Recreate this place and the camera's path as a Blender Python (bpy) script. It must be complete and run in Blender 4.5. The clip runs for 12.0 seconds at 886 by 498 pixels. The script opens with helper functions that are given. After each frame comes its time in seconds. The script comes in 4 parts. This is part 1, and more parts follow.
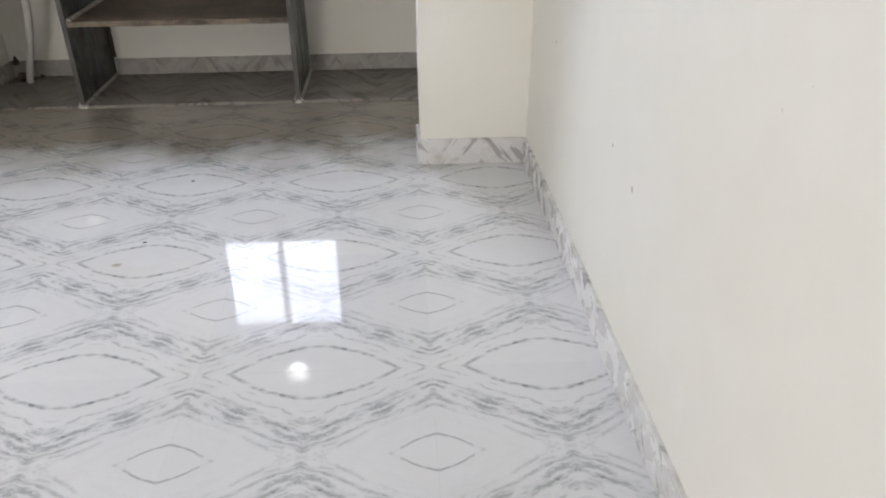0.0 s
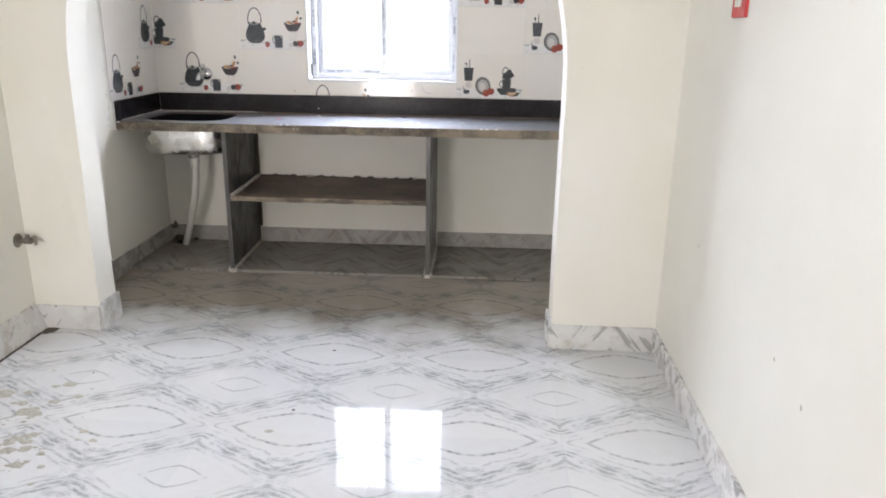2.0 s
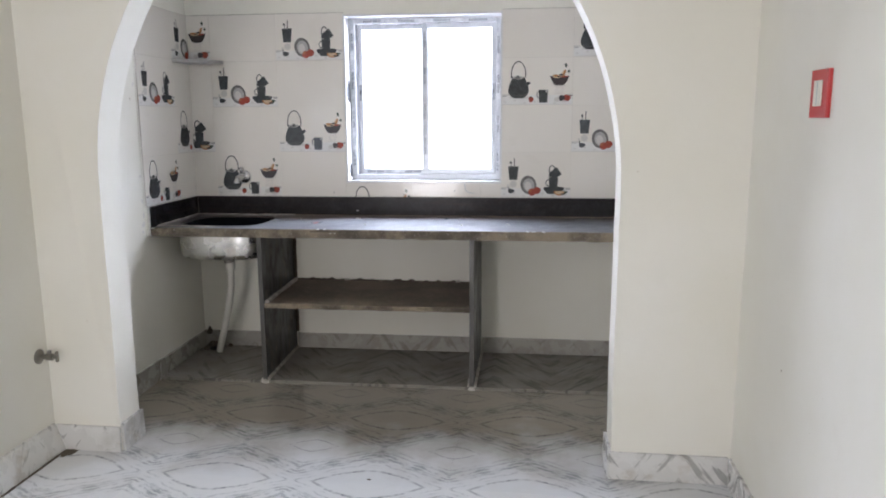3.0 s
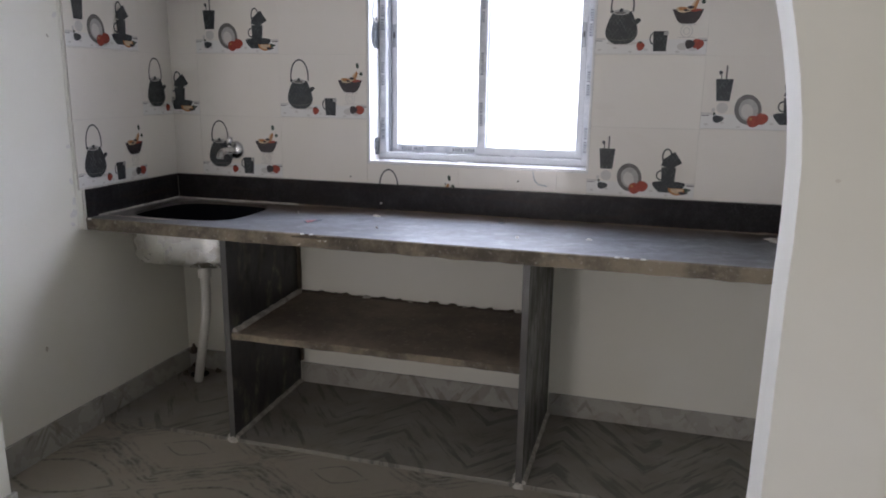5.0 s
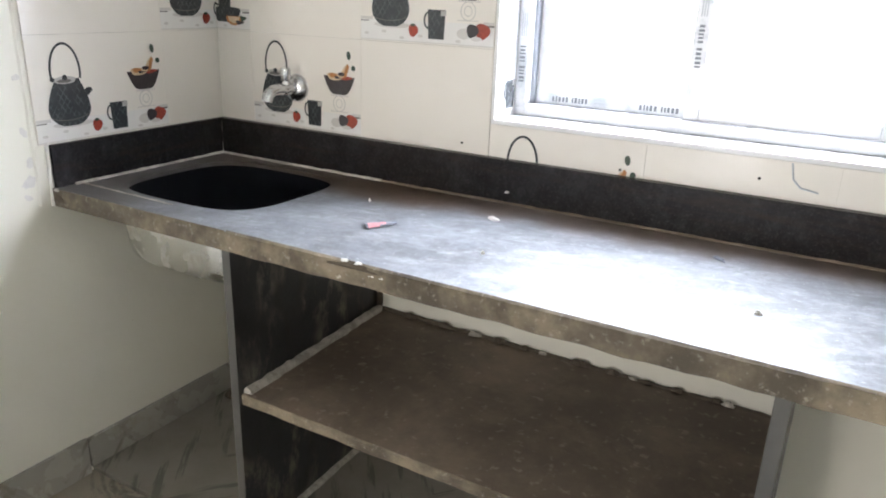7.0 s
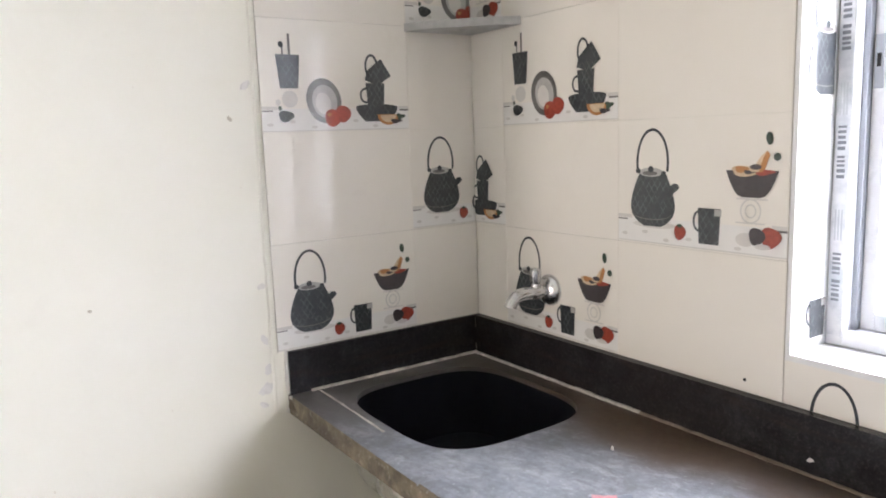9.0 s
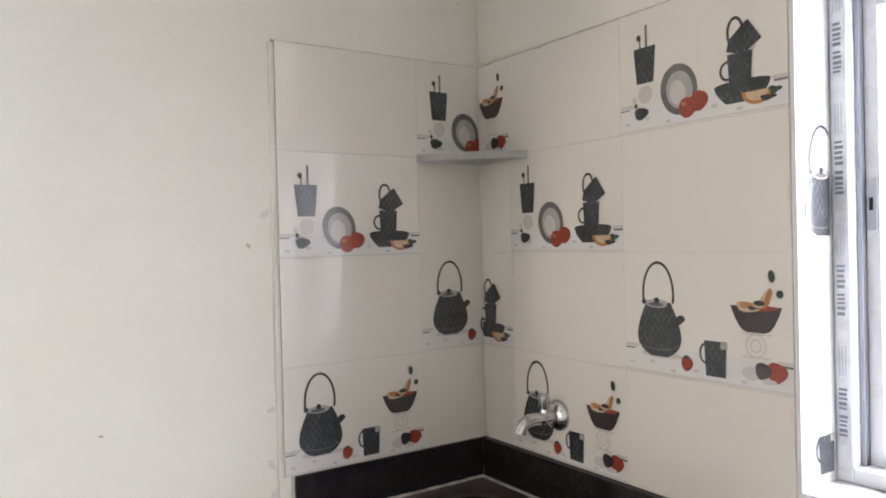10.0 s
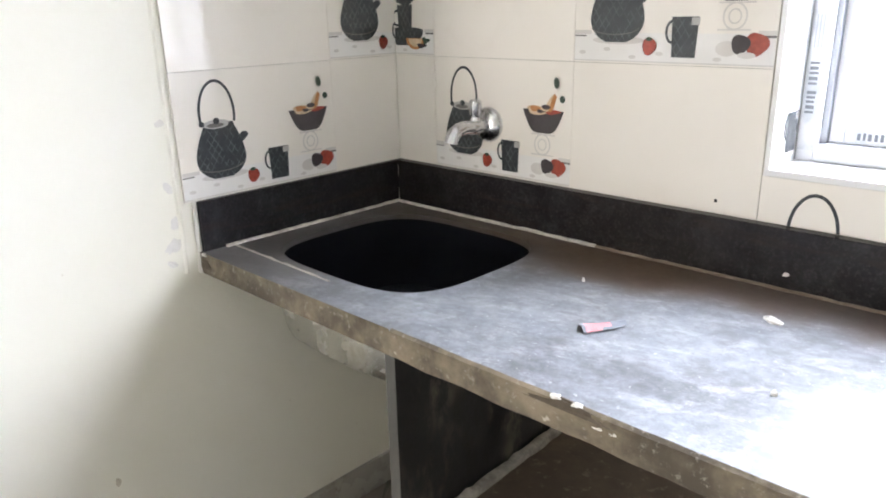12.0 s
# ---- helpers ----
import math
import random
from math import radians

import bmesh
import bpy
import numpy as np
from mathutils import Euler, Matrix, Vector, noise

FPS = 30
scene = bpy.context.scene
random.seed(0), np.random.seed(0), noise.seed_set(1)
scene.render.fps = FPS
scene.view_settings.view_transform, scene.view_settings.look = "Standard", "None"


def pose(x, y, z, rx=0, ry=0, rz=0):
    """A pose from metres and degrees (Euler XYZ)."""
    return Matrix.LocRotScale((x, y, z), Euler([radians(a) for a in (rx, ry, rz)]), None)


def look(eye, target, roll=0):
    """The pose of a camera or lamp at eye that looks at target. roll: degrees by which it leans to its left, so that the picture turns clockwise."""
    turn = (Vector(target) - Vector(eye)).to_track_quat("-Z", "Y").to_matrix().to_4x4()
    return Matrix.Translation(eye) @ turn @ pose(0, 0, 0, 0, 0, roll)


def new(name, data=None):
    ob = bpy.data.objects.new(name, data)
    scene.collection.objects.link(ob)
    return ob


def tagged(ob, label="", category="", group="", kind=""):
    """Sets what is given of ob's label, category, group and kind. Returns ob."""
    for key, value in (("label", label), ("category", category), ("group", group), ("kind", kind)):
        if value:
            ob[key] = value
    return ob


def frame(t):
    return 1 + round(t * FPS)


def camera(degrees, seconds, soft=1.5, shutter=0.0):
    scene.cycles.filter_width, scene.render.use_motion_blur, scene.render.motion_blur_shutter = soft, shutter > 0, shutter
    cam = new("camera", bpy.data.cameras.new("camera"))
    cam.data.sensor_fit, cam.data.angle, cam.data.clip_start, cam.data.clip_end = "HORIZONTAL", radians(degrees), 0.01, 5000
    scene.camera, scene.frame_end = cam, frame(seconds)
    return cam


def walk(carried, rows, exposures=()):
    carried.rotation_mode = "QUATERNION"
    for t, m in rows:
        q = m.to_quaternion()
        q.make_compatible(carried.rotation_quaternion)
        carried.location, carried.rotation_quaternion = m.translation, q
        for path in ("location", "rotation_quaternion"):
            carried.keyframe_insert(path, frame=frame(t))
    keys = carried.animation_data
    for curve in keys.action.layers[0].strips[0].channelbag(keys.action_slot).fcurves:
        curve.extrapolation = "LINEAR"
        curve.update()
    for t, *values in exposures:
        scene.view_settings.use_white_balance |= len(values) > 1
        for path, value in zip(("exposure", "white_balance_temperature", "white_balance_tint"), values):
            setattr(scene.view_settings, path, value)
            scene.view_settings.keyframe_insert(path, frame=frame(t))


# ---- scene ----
cam = camera(62.5, 12.0, soft=1.9)
EXPOSURES = [(0, -0.98, 6300, 18), (0.5, -1.05, 6300, 17), (1.0, -1.18, 6250, 17), (1.5, -1.06, 6250, 17), (2.0, -0.68, 6300, 18), (2.5, -0.52, 6300, 19), (3.0, -1.08, 6150, 18), (5.0, -1.72, 6200, 20), (5.5, -1.8, 6250, 20),
             (6.0, -1.36, 6250, 18), (6.5, -1.1, 6300, 16), (7.0, -0.46, 6450, 14), (8.8, -0.58, 6650, 17), (9.0, -0.62, 6700, 18), (9.5, -0.92, 6750, 19), (10.0, -0.98, 6730, 19), (10.5, -1.12, 6700, 18), (11.0, -1.0, 6650, 18), (11.5, -0.66, 6550, 17), (12, -0.28, 6500, 15)]
PATH = [
    (0, (-0.014, 2.081, 1.315), (0.111, 3.821, 0.338), -0.2),
    (0.5, (-0.033, 2.025, 1.308), (-0.011, 3.707, 0.226), 0.5),
    (1, (-0.141, 2.021, 1.342), (-0.225, 3.737, 0.318), 0.0),
    (1.5, (-0.213, 2.024, 1.388), (-0.287, 3.83, 0.531), 1.2),
    (2, (-0.256, 2.012, 1.459), (-0.346, 3.923, 0.878), 0.9),
    (2.5, (-0.297, 2.069, 1.489), (-0.402, 4.007, 1.006), 0.7),
    (3, (-0.267, 2.3, 1.509), (-0.486, 4.256, 1.156), -0.3),
    (3.2, (-0.219, 2.413, 1.513), (-0.536, 4.358, 1.172), 0.4),
    (4.8, (-0.169, 3.594, 1.501), (-0.721, 5.468, 1.074), 0.7),
    (5, (-0.155, 3.76, 1.462), (-0.689, 5.636, 1.021), 0.8),
    (5.5, (-0.218, 4.149, 1.489), (-0.649, 6.034, 0.978), 1.2),
    (6, (-0.308, 4.5, 1.43), (-0.924, 6.337, 0.934), 0.9),
    (6.5, (-0.374, 4.798, 1.431), (-1.215, 6.523, 0.867), 1.7),
    (7, (-0.526, 5.058, 1.435), (-1.449, 6.704, 0.774), 2.0),
    (7.2, (-0.571, 5.112, 1.414), (-1.591, 6.696, 0.743), 1.5),
    (8.8, (-0.632, 5.522, 1.516), (-2.248, 6.633, 1.124), -1.9),
    (9, (-0.614, 5.524, 1.555), (-2.259, 6.622, 1.256), -2.0),
    (9.5, (-0.597, 5.502, 1.6), (-2.265, 6.601, 1.494), -1.5),
    (10, (-0.596, 5.482, 1.62), (-2.254, 6.599, 1.598), -1.4),
    (10.5, (-0.604, 5.464, 1.62), (-2.247, 6.604, 1.575), -1.0),
    (11, (-0.645, 5.451, 1.595), (-2.259, 6.613, 1.386), -0.7),
    (11.5, (-0.734, 5.483, 1.485), (-2.251, 6.716, 1.062), 0.3),
    (12, (-0.885, 5.454, 1.418), (-2.21, 6.815, 0.791), -1.3),
]
walk(cam, [(t, look(eye, target, roll)) for t, eye, target, roll in PATH], exposures=EXPOSURES)

# ---- daylight and added fills ----
world = bpy.data.worlds.new("sky")
scene.world = world
world.use_nodes = True
wn = world.node_tree
sky = wn.nodes.new("ShaderNodeTexSky")
sky.sky_type = "NISHITA"
sky.sun_disc = False
sky.sun_elevation, sky.sun_rotation = radians(50), radians(40)
wn.links.new(sky.outputs[0], wn.nodes["Background"].inputs[0])
wn.nodes["Background"].inputs[1].default_value = 0.12


def daylight(name, m, width, height, watts, colour):
    lamp = bpy.data.lights.new(name, "AREA")
    lamp.shape, lamp.size, lamp.size_y = "RECTANGLE", width, height
    lamp.energy, lamp.color = watts, colour
    ob = new(name, lamp)
    ob.matrix_world = m
    return ob


# plan: left wall, back wall, right wall, arch wall, floor to ceiling
XL, XR, YB, YF, TOP = -2.386, 0.6, 6.832, -1.2, 2.75
XF, DRIFT = -2.425, 0.014  # the front room: its left wall, and how far it stands out of square
AY0, AY1, JL, JR, SPRING, RISE = 5.25, 5.42, -2.10, 0.112, 1.235, 1.3
WX0, WX1, WZ0, WZ1 = -1.38, -0.41, 1.122, 2.12
TILE_W, TILE_H, TILE_Z = 0.424, 0.2805, 1.021
CZ, CT, CY, LY = 0.905, 0.05, 6.197, 6.199

SKYLIGHT, INDOOR = (0.835, 0.9, 1.0), (1.0, 0.965, 0.9)
daylight("window_daylight", look((-0.75, 8.0, 2.75), (-0.75, 5, 2.75)), 4.5, 2.3, 1850, SKYLIGHT)
daylight("window_ground_light", look((-0.75, 8.0, 0.8), (-0.75, 5, 0.8)), 4.5, 1.6, 430, SKYLIGHT)
daylight("extractor_hole_daylight", look((-0.865, 7.09, 2.46), (-0.865, 5, 2.46)), 0.26, 0.26, 9, SKYLIGHT)
# Two added fill lights, placed out of view; no such openings are known.
daylight("added_side_fill", look((-2.75, 3.3, 1.55), (0, 3.3, 1.55)), 1.6, 1.3, 40, SKYLIGHT)
daylight("added_rear_fill", look((-1.85, YF - 0.3, 1.1), (-1.85, 3, 1.1)), 0.9, 2.0, 180, INDOOR)


# ---- materials ----
class Nodes:
    def __init__(self, name):
        self.mat = bpy.data.materials.new(name)
        self.mat.use_nodes = True
        self.tree = self.mat.node_tree
        self.bsdf = self.tree.nodes["Principled BSDF"]
        self.position = self.tree.nodes.new("ShaderNodeNewGeometry").outputs["Position"]

    def put(self, socket, value):
        if hasattr(value, "is_linked"):
            self.tree.links.new(value, socket)
        elif isinstance(value, tuple) and len(value) == 3 and socket.type == "RGBA":
            socket.default_value = (*value, 1)
        else:
            socket.default_value = value

    def set(self, **values):
        for key, value in values.items():
            self.put(self.bsdf.inputs[key.replace("_", " ")], value)
        return self

    def math(self, op, a, b=0.0, c=0.0):
        n = self.tree.nodes.new("ShaderNodeMath")
        n.operation = op
        for socket, value in zip(n.inputs, (a, b, c)):
            self.put(socket, value)
        return n.outputs[0]

    def noise(self, scale, detail=4.0, rough=0.55, vector=None, distortion=0.0):
        n = self.tree.nodes.new("ShaderNodeTexNoise")
        self.put(n.inputs["Vector"], vector or self.position)
        n.inputs["Scale"].default_value, n.inputs["Detail"].default_value = scale, detail
        n.inputs["Roughness"].default_value, n.inputs["Distortion"].default_value = rough, distortion
        return n.outputs[0]

    def voronoi(self, scale, vector=None, feature="F1"):
        n = self.tree.nodes.new("ShaderNodeTexVoronoi")
        n.feature = feature
        self.put(n.inputs["Vector"], vector or self.position)
        n.inputs["Scale"].default_value = scale
        return n.outputs["Distance"]

    def ramp(self, value, low, high, a=0.0, b=1.0):
        n = self.tree.nodes.new("ShaderNodeMapRange")
        n.interpolation_type = "SMOOTHSTEP"
        for socket, v in zip(n.inputs, (value, low, high, a, b)):
            self.put(socket, v)
        return n.outputs[0]

    def mix(self, factor, a, b):
        n = self.tree.nodes.new("ShaderNodeMix")
        n.data_type = "RGBA"
        for i, v in ((0, factor), (6, a), (7, b)):
            self.put(n.inputs[i], v)
        return n.outputs[2]

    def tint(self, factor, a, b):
        """Multiplies a by colour b, by factor: what lies below still shows."""
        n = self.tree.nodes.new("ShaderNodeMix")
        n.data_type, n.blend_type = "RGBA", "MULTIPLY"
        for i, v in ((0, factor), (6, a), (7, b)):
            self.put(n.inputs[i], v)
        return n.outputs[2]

    def split(self, vector=None):
        n = self.tree.nodes.new("ShaderNodeSeparateXYZ")
        self.put(n.inputs[0], vector or self.position)
        return n.outputs

    def join(self, x, y, z):
        n = self.tree.nodes.new("ShaderNodeCombineXYZ")
        for socket, v in zip(n.inputs, (x, y, z)):
            self.put(socket, v)
        return n.outputs[0]

    def random(self):
        return self.tree.nodes.new("ShaderNodeObjectInfo").outputs["Random"]

    def bump(self, height, strength=0.3, distance=0.003):
        n = self.tree.nodes.new("ShaderNodeBump")
        n.inputs["Strength"].default_value, n.inputs["Distance"].default_value = strength, distance
        self.put(n.inputs["Height"], height)
        self.put(self.bsdf.inputs["Normal"], n.outputs[0])
        return self


def paint_material():
    n = Nodes("cream wall paint")
    patches = n.ramp(n.noise(1.3, 5), 0.35, 0.7)
    smudge = n.ramp(n.noise(4.0, 6, 0.65, distortion=0.6), 0.6, 0.78, 0, 0.35)
    colour = n.mix(patches, (0.79, 0.768, 0.675), (0.825, 0.808, 0.735))
    colour = n.mix(smudge, colour, (0.755, 0.725, 0.65))
    specks = n.ramp(n.noise(38, 2), 0.77, 0.8, 0, 0.5)
    n.set(Base_Color=n.mix(specks, colour, (0.6, 0.54, 0.45)), Roughness=n.ramp(n.noise(7), 0.3, 0.7, 0.62, 0.8))
    return n.bump(n.math("ADD", n.noise(9, 3), n.math("MULTIPLY", n.noise(90, 3), 0.12)), 0.4, 0.006).mat


def ceiling_material():
    n = Nodes("white ceiling paint")
    n.set(Base_Color=n.mix(n.noise(2, 5), (0.8, 0.79, 0.76), (0.84, 0.83, 0.8)), Roughness=0.8)
    return n.bump(n.noise(60, 3), 0.2, 0.002).mat


GRID_X, GRID_Y, PITCH, SKEW = 0.071, 3.738, 0.665, radians(-0.95)


def marble_material(name="veined white marble tile"):
    """Book-matched veins: each tile is mirrored about its two middle lines."""
    n = Nodes(name)
    x, y, z = n.split()
    x, y = n.math("SUBTRACT", x, GRID_X), n.math("SUBTRACT", y, GRID_Y)
    c, s = math.cos(SKEW), math.sin(SKEW)
    u = n.math("DIVIDE", n.math("ADD", n.math("MULTIPLY", x, c), n.math("MULTIPLY", y, s)), PITCH)
    v = n.math("DIVIDE", n.math("SUBTRACT", n.math("MULTIPLY", y, c), n.math("MULTIPLY", x, s)), PITCH)
    fu = n.math("MULTIPLY", n.math("PINGPONG", u, 0.5), 2.0)
    fv = n.math("MULTIPLY", n.math("PINGPONG", v, 0.5), 2.0)
    fold = n.join(fu, fv, 0.0)
    warp = n.math("MULTIPLY", n.math("SUBTRACT", n.noise(3.0, 6, 0.62, fold), 0.5), 0.12)
    peak = n.math("MAXIMUM", n.math("SUBTRACT", 1.0, n.math("MULTIPLY", fu, 2.0)), 0.0)
    wave = n.math("ADD", n.math("MULTIPLY", n.math("COSINE", n.math("MULTIPLY", fu, math.pi)), 0.175), n.math("MULTIPLY", peak, 0.13))
    level = n.math("ADD", n.math("ADD", fv, wave), warp)
    slope = n.math("SUBTRACT", 1.0, n.math("MULTIPLY", fu, 2.0))
    zigzag = n.math("ADD", n.math("MULTIPLY", n.math("COSINE", n.math("MULTIPLY", fu, math.pi)), 0.03), n.math("MULTIPLY", slope, 0.235))
    course = n.math("ADD", n.math("ADD", fv, zigzag), n.math("MULTIPLY", warp, 1.3))
    streak_at = n.join(n.math("MULTIPLY", course, 9.0), n.math("MULTIPLY", fu, 2.4), n.math("MULTIPLY", fv, 1.2))
    streak = n.ramp(n.noise(1.5, 7, 0.68, streak_at), 0.5, 0.63)
    band = n.math("MULTIPLY", n.ramp(course, 0.28, 0.42), n.ramp(course, 0.68, 0.84, 1, 0))
    cloud = n.math("MULTIPLY", band, n.ramp(n.noise(1.5, 5, 0.6, streak_at), 0.36, 0.66))

    def line(field, at, width, seed, low=0.4):
        off = n.math("ABSOLUTE", n.math("SUBTRACT", field, at))
        broken = n.ramp(n.noise(4.2, 6, 0.68, n.join(fu, fv, seed)), low + 0.0, low + 0.24)
        return n.math("MULTIPLY", n.ramp(off, width * 0.1, width * 1.25, 1, 0), broken)

    lines = n.math("MAXIMUM", line(level, 0.17, 0.03, 0.0, 0.35), line(level, 1.12, 0.016, 1.3, 0.36))
    for at, width, seed, low in ((0.24, 0.018, 2.1, 0.47), (0.33, 0.02, 2.9, 0.45), (0.43, 0.026, 3.7, 0.43), (0.5, 0.028, 4.9, 0.41), (0.57, 0.03, 6.1, 0.43), (0.65, 0.024, 7.7, 0.43), (0.75, 0.02, 9.1, 0.47), (0.88, 0.016, 11.3, 0.5)):
        lines = n.math("MAXIMUM", lines, line(course, at, width, seed, low))
    dark = n.math("MAXIMUM", n.math("MULTIPLY", lines, 0.8), n.math("MULTIPLY", n.math("MULTIPLY", streak, n.math("ADD", n.math("MULTIPLY", band, 0.75), 0.06)), 0.8))
    stone = n.mix(n.random(), (0.69, 0.7, 0.705), (0.73, 0.735, 0.73))
    stone = n.mix(n.math("MULTIPLY", cloud, 0.5), stone, (0.55, 0.575, 0.59))
    stone = n.mix(n.math("MULTIPLY", dark, 0.86), stone, (0.235, 0.255, 0.27))
    knots = n.math("MULTIPLY", n.math("MULTIPLY", n.ramp(n.noise(11, 3, 0.6, fold), 0.6, 0.7), lines), 0.7)
    stone = n.mix(knots, stone, (0.13, 0.145, 0.155))
    dust = n.ramp(n.noise(2.6, 7, 0.62, distortion=0.4), 0.5, 0.75)
    stone = n.mix(n.math("MULTIPLY", dust, 0.22), stone, (0.58, 0.54, 0.47))
    # Brown dust past the arch, darkened further to stand in for the counter's shade.
    past_arch = n.math("ADD", n.math("ADD", y, GRID_Y), n.math("MULTIPLY", n.math("SUBTRACT", n.noise(3, 6), 0.5), 0.9))
    stone = n.tint(n.ramp(past_arch, 5.1, 5.75, 0, 0.95), stone, (0.4, 0.345, 0.27))
    rough = n.math("ADD", n.math("MULTIPLY", dust, 0.12), 0.035)
    n.set(Base_Color=stone, Roughness=rough, IOR=1.5)
    return n.bump(n.noise(5, 2), 0.05, 0.002).mat


def dusty_shaded_slab_material():
    n = Nodes("marble slab with brown dust and painted shade")
    x, y, z = n.split()
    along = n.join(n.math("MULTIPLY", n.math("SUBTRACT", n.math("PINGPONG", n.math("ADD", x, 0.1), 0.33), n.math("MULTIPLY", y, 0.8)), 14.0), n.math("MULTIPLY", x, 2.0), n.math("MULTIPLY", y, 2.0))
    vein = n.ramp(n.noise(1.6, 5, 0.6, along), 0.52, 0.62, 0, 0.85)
    # Brown dust; the under-counter shade is also put into these colours.
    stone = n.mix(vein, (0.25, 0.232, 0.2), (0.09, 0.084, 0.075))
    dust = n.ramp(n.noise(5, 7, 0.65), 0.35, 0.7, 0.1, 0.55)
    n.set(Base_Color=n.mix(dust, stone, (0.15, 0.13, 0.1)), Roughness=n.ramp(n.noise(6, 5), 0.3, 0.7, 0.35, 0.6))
    return n.mat


def skirting_material():
    n = Nodes("veined marble skirting")
    x, y, z = n.split()
    along = n.math("ADD", x, y)
    tilt = n.math("PINGPONG", n.math("ADD", along, 0.05), 0.21)
    at = n.join(n.math("MULTIPLY", n.math("SUBTRACT", tilt, n.math("MULTIPLY", z, 0.75)), 13.0), n.math("MULTIPLY", z, 3.0), n.math("MULTIPLY", along, 0.7))
    vein = n.ramp(n.noise(2.1, 4, 0.55, at), 0.55, 0.63)
    colour = n.mix(n.noise(3, 4), (0.66, 0.655, 0.63), (0.73, 0.725, 0.7))
    colour = n.mix(n.math("MULTIPLY", vein, 0.62), colour, (0.2, 0.195, 0.185))
    grime = n.math("MULTIPLY", n.ramp(n.noise(9, 6, 0.65), 0.52, 0.72), 0.5)
    colour = n.mix(grime, colour, (0.42, 0.36, 0.28))
    past_arch = n.math("ADD", y, n.math("MULTIPLY", n.math("SUBTRACT", n.noise(4, 6), 0.5), 0.9))
    n.set(Base_Color=n.mix(n.ramp(past_arch, 5.3, 5.75, 0, 0.66), colour, (0.21, 0.185, 0.14)), Roughness=n.ramp(n.noise(12), 0.3, 0.7, 0.16, 0.4))
    return n.mat


def wall_tile_material():
    n = Nodes("glazed cream wall tile")
    colour = n.mix(n.random(), (0.775, 0.732, 0.668), (0.805, 0.766, 0.705))
    smear = n.ramp(n.noise(6, 6, 0.65, distortion=0.8), 0.56, 0.75, 0, 0.25)
    n.set(Base_Color=n.mix(smear, colour, (0.68, 0.63, 0.55)), Roughness=n.ramp(n.noise(8, 5), 0.35, 0.75, 0.05, 0.17), IOR=1.5)
    return n.bump(n.noise(3.5, 2), 0.06, 0.003).mat


def granite_material(name, dusty):
    n = Nodes(name)
    x, y, z = n.split()
    fleck = n.ramp(n.noise(160, 3, 0.7), 0.5, 0.68)
    stone = n.mix(fleck, (0.006, 0.005, 0.006), (0.02, 0.016, 0.017))
    streaks = n.noise(4, 8, 0.62, n.join(n.math("MULTIPLY", x, 0.7), n.math("MULTIPLY", y, 1.3), z), 0.6)
    wiped = n.ramp(streaks, 0.34, 0.66)
    fine = n.ramp(n.noise(36, 8, 0.78, distortion=0.2), 0.36, 0.68)
    cover = n.math("MULTIPLY", n.math("ADD", n.math("MULTIPLY", wiped, 0.3), n.math("ADD", n.math("MULTIPLY", fine, 0.34), 0.22)), dusty)
    dust = n.mix(n.noise(14, 6), (0.2, 0.218, 0.246), (0.3, 0.32, 0.355))
    colour = n.mix(cover, stone, dust)
    brushed = n.join(n.math("MULTIPLY", n.math("ADD", x, n.math("MULTIPLY", y, 0.45)), 1.3), n.math("MULTIPLY", n.math("SUBTRACT", y, n.math("MULTIPLY", x, 0.3)), 9.0), z)
    brushed_wide = n.join(x, n.math("MULTIPLY", n.math("SUBTRACT", y, n.math("MULTIPLY", x, 0.25)), 1.8), z)
    strokes = n.ramp(n.noise(2.6, 7, 0.66, brushed, 0.5), 0.46, 0.66, 0, 0.16 * dusty)
    colour = n.mix(strokes, colour, (0.32, 0.335, 0.36))
    white = n.ramp(n.noise(10, 12, 0.78, brushed_wide, 0.3), 0.48, 0.68, 0, 0.65 * dusty)
    colour = n.mix(white, colour, (0.36, 0.375, 0.4))
    crumbs = n.ramp(n.noise(85, 5, 0.7), 0.62, 0.68, 0, 0.55 * dusty)
    colour = n.mix(crumbs, colour, (0.5, 0.5, 0.5))
    scuff = n.ramp(n.noise(9, 9, 0.72, n.join(x, n.math("ADD", y, 3.0), z), 0.4), 0.5, 0.68, 0, 0.7 * dusty)
    colour = n.mix(scuff, colour, (0.075, 0.075, 0.08))
    worn = n.ramp(n.noise(26, 8, 0.75), 0.55, 0.68, 0, 0.5 * dusty)
    colour = n.mix(worn, colour, (0.085, 0.082, 0.085))
    run = n.noise(3, 7, 0.68, n.join(x, y, n.math("MULTIPLY", z, 9.0)), 0.3)
    colour = n.mix(n.ramp(run, 0.5, 0.72, 0, 0.55 * (1 - dusty)), colour, (0.036, 0.024, 0.02))
    grit = n.ramp(n.noise(48, 10, 0.85, n.join(n.math("MULTIPLY", x, 0.6), y, z), 0.4), 0.53, 0.62, 0, 0.5 * dusty)
    colour = n.mix(grit, colour, (0.09, 0.088, 0.09))
    wander = n.math("SUBTRACT", n.noise(8, 6, 0.65), 0.5)
    edge = n.math("ADD", y, n.math("MULTIPLY", wander, 0.2))
    brown = n.mix(n.noise(22, 6, 0.7), (0.035, 0.021, 0.013), (0.115, 0.074, 0.046))
    colour = n.mix(n.ramp(edge, 6.6, 6.75, 0, 0.88 * dusty), colour, brown)
    dx, dy = n.math("ADD", x, 1.62), n.math("MULTIPLY", n.math("SUBTRACT", y, 6.72), 1.7)
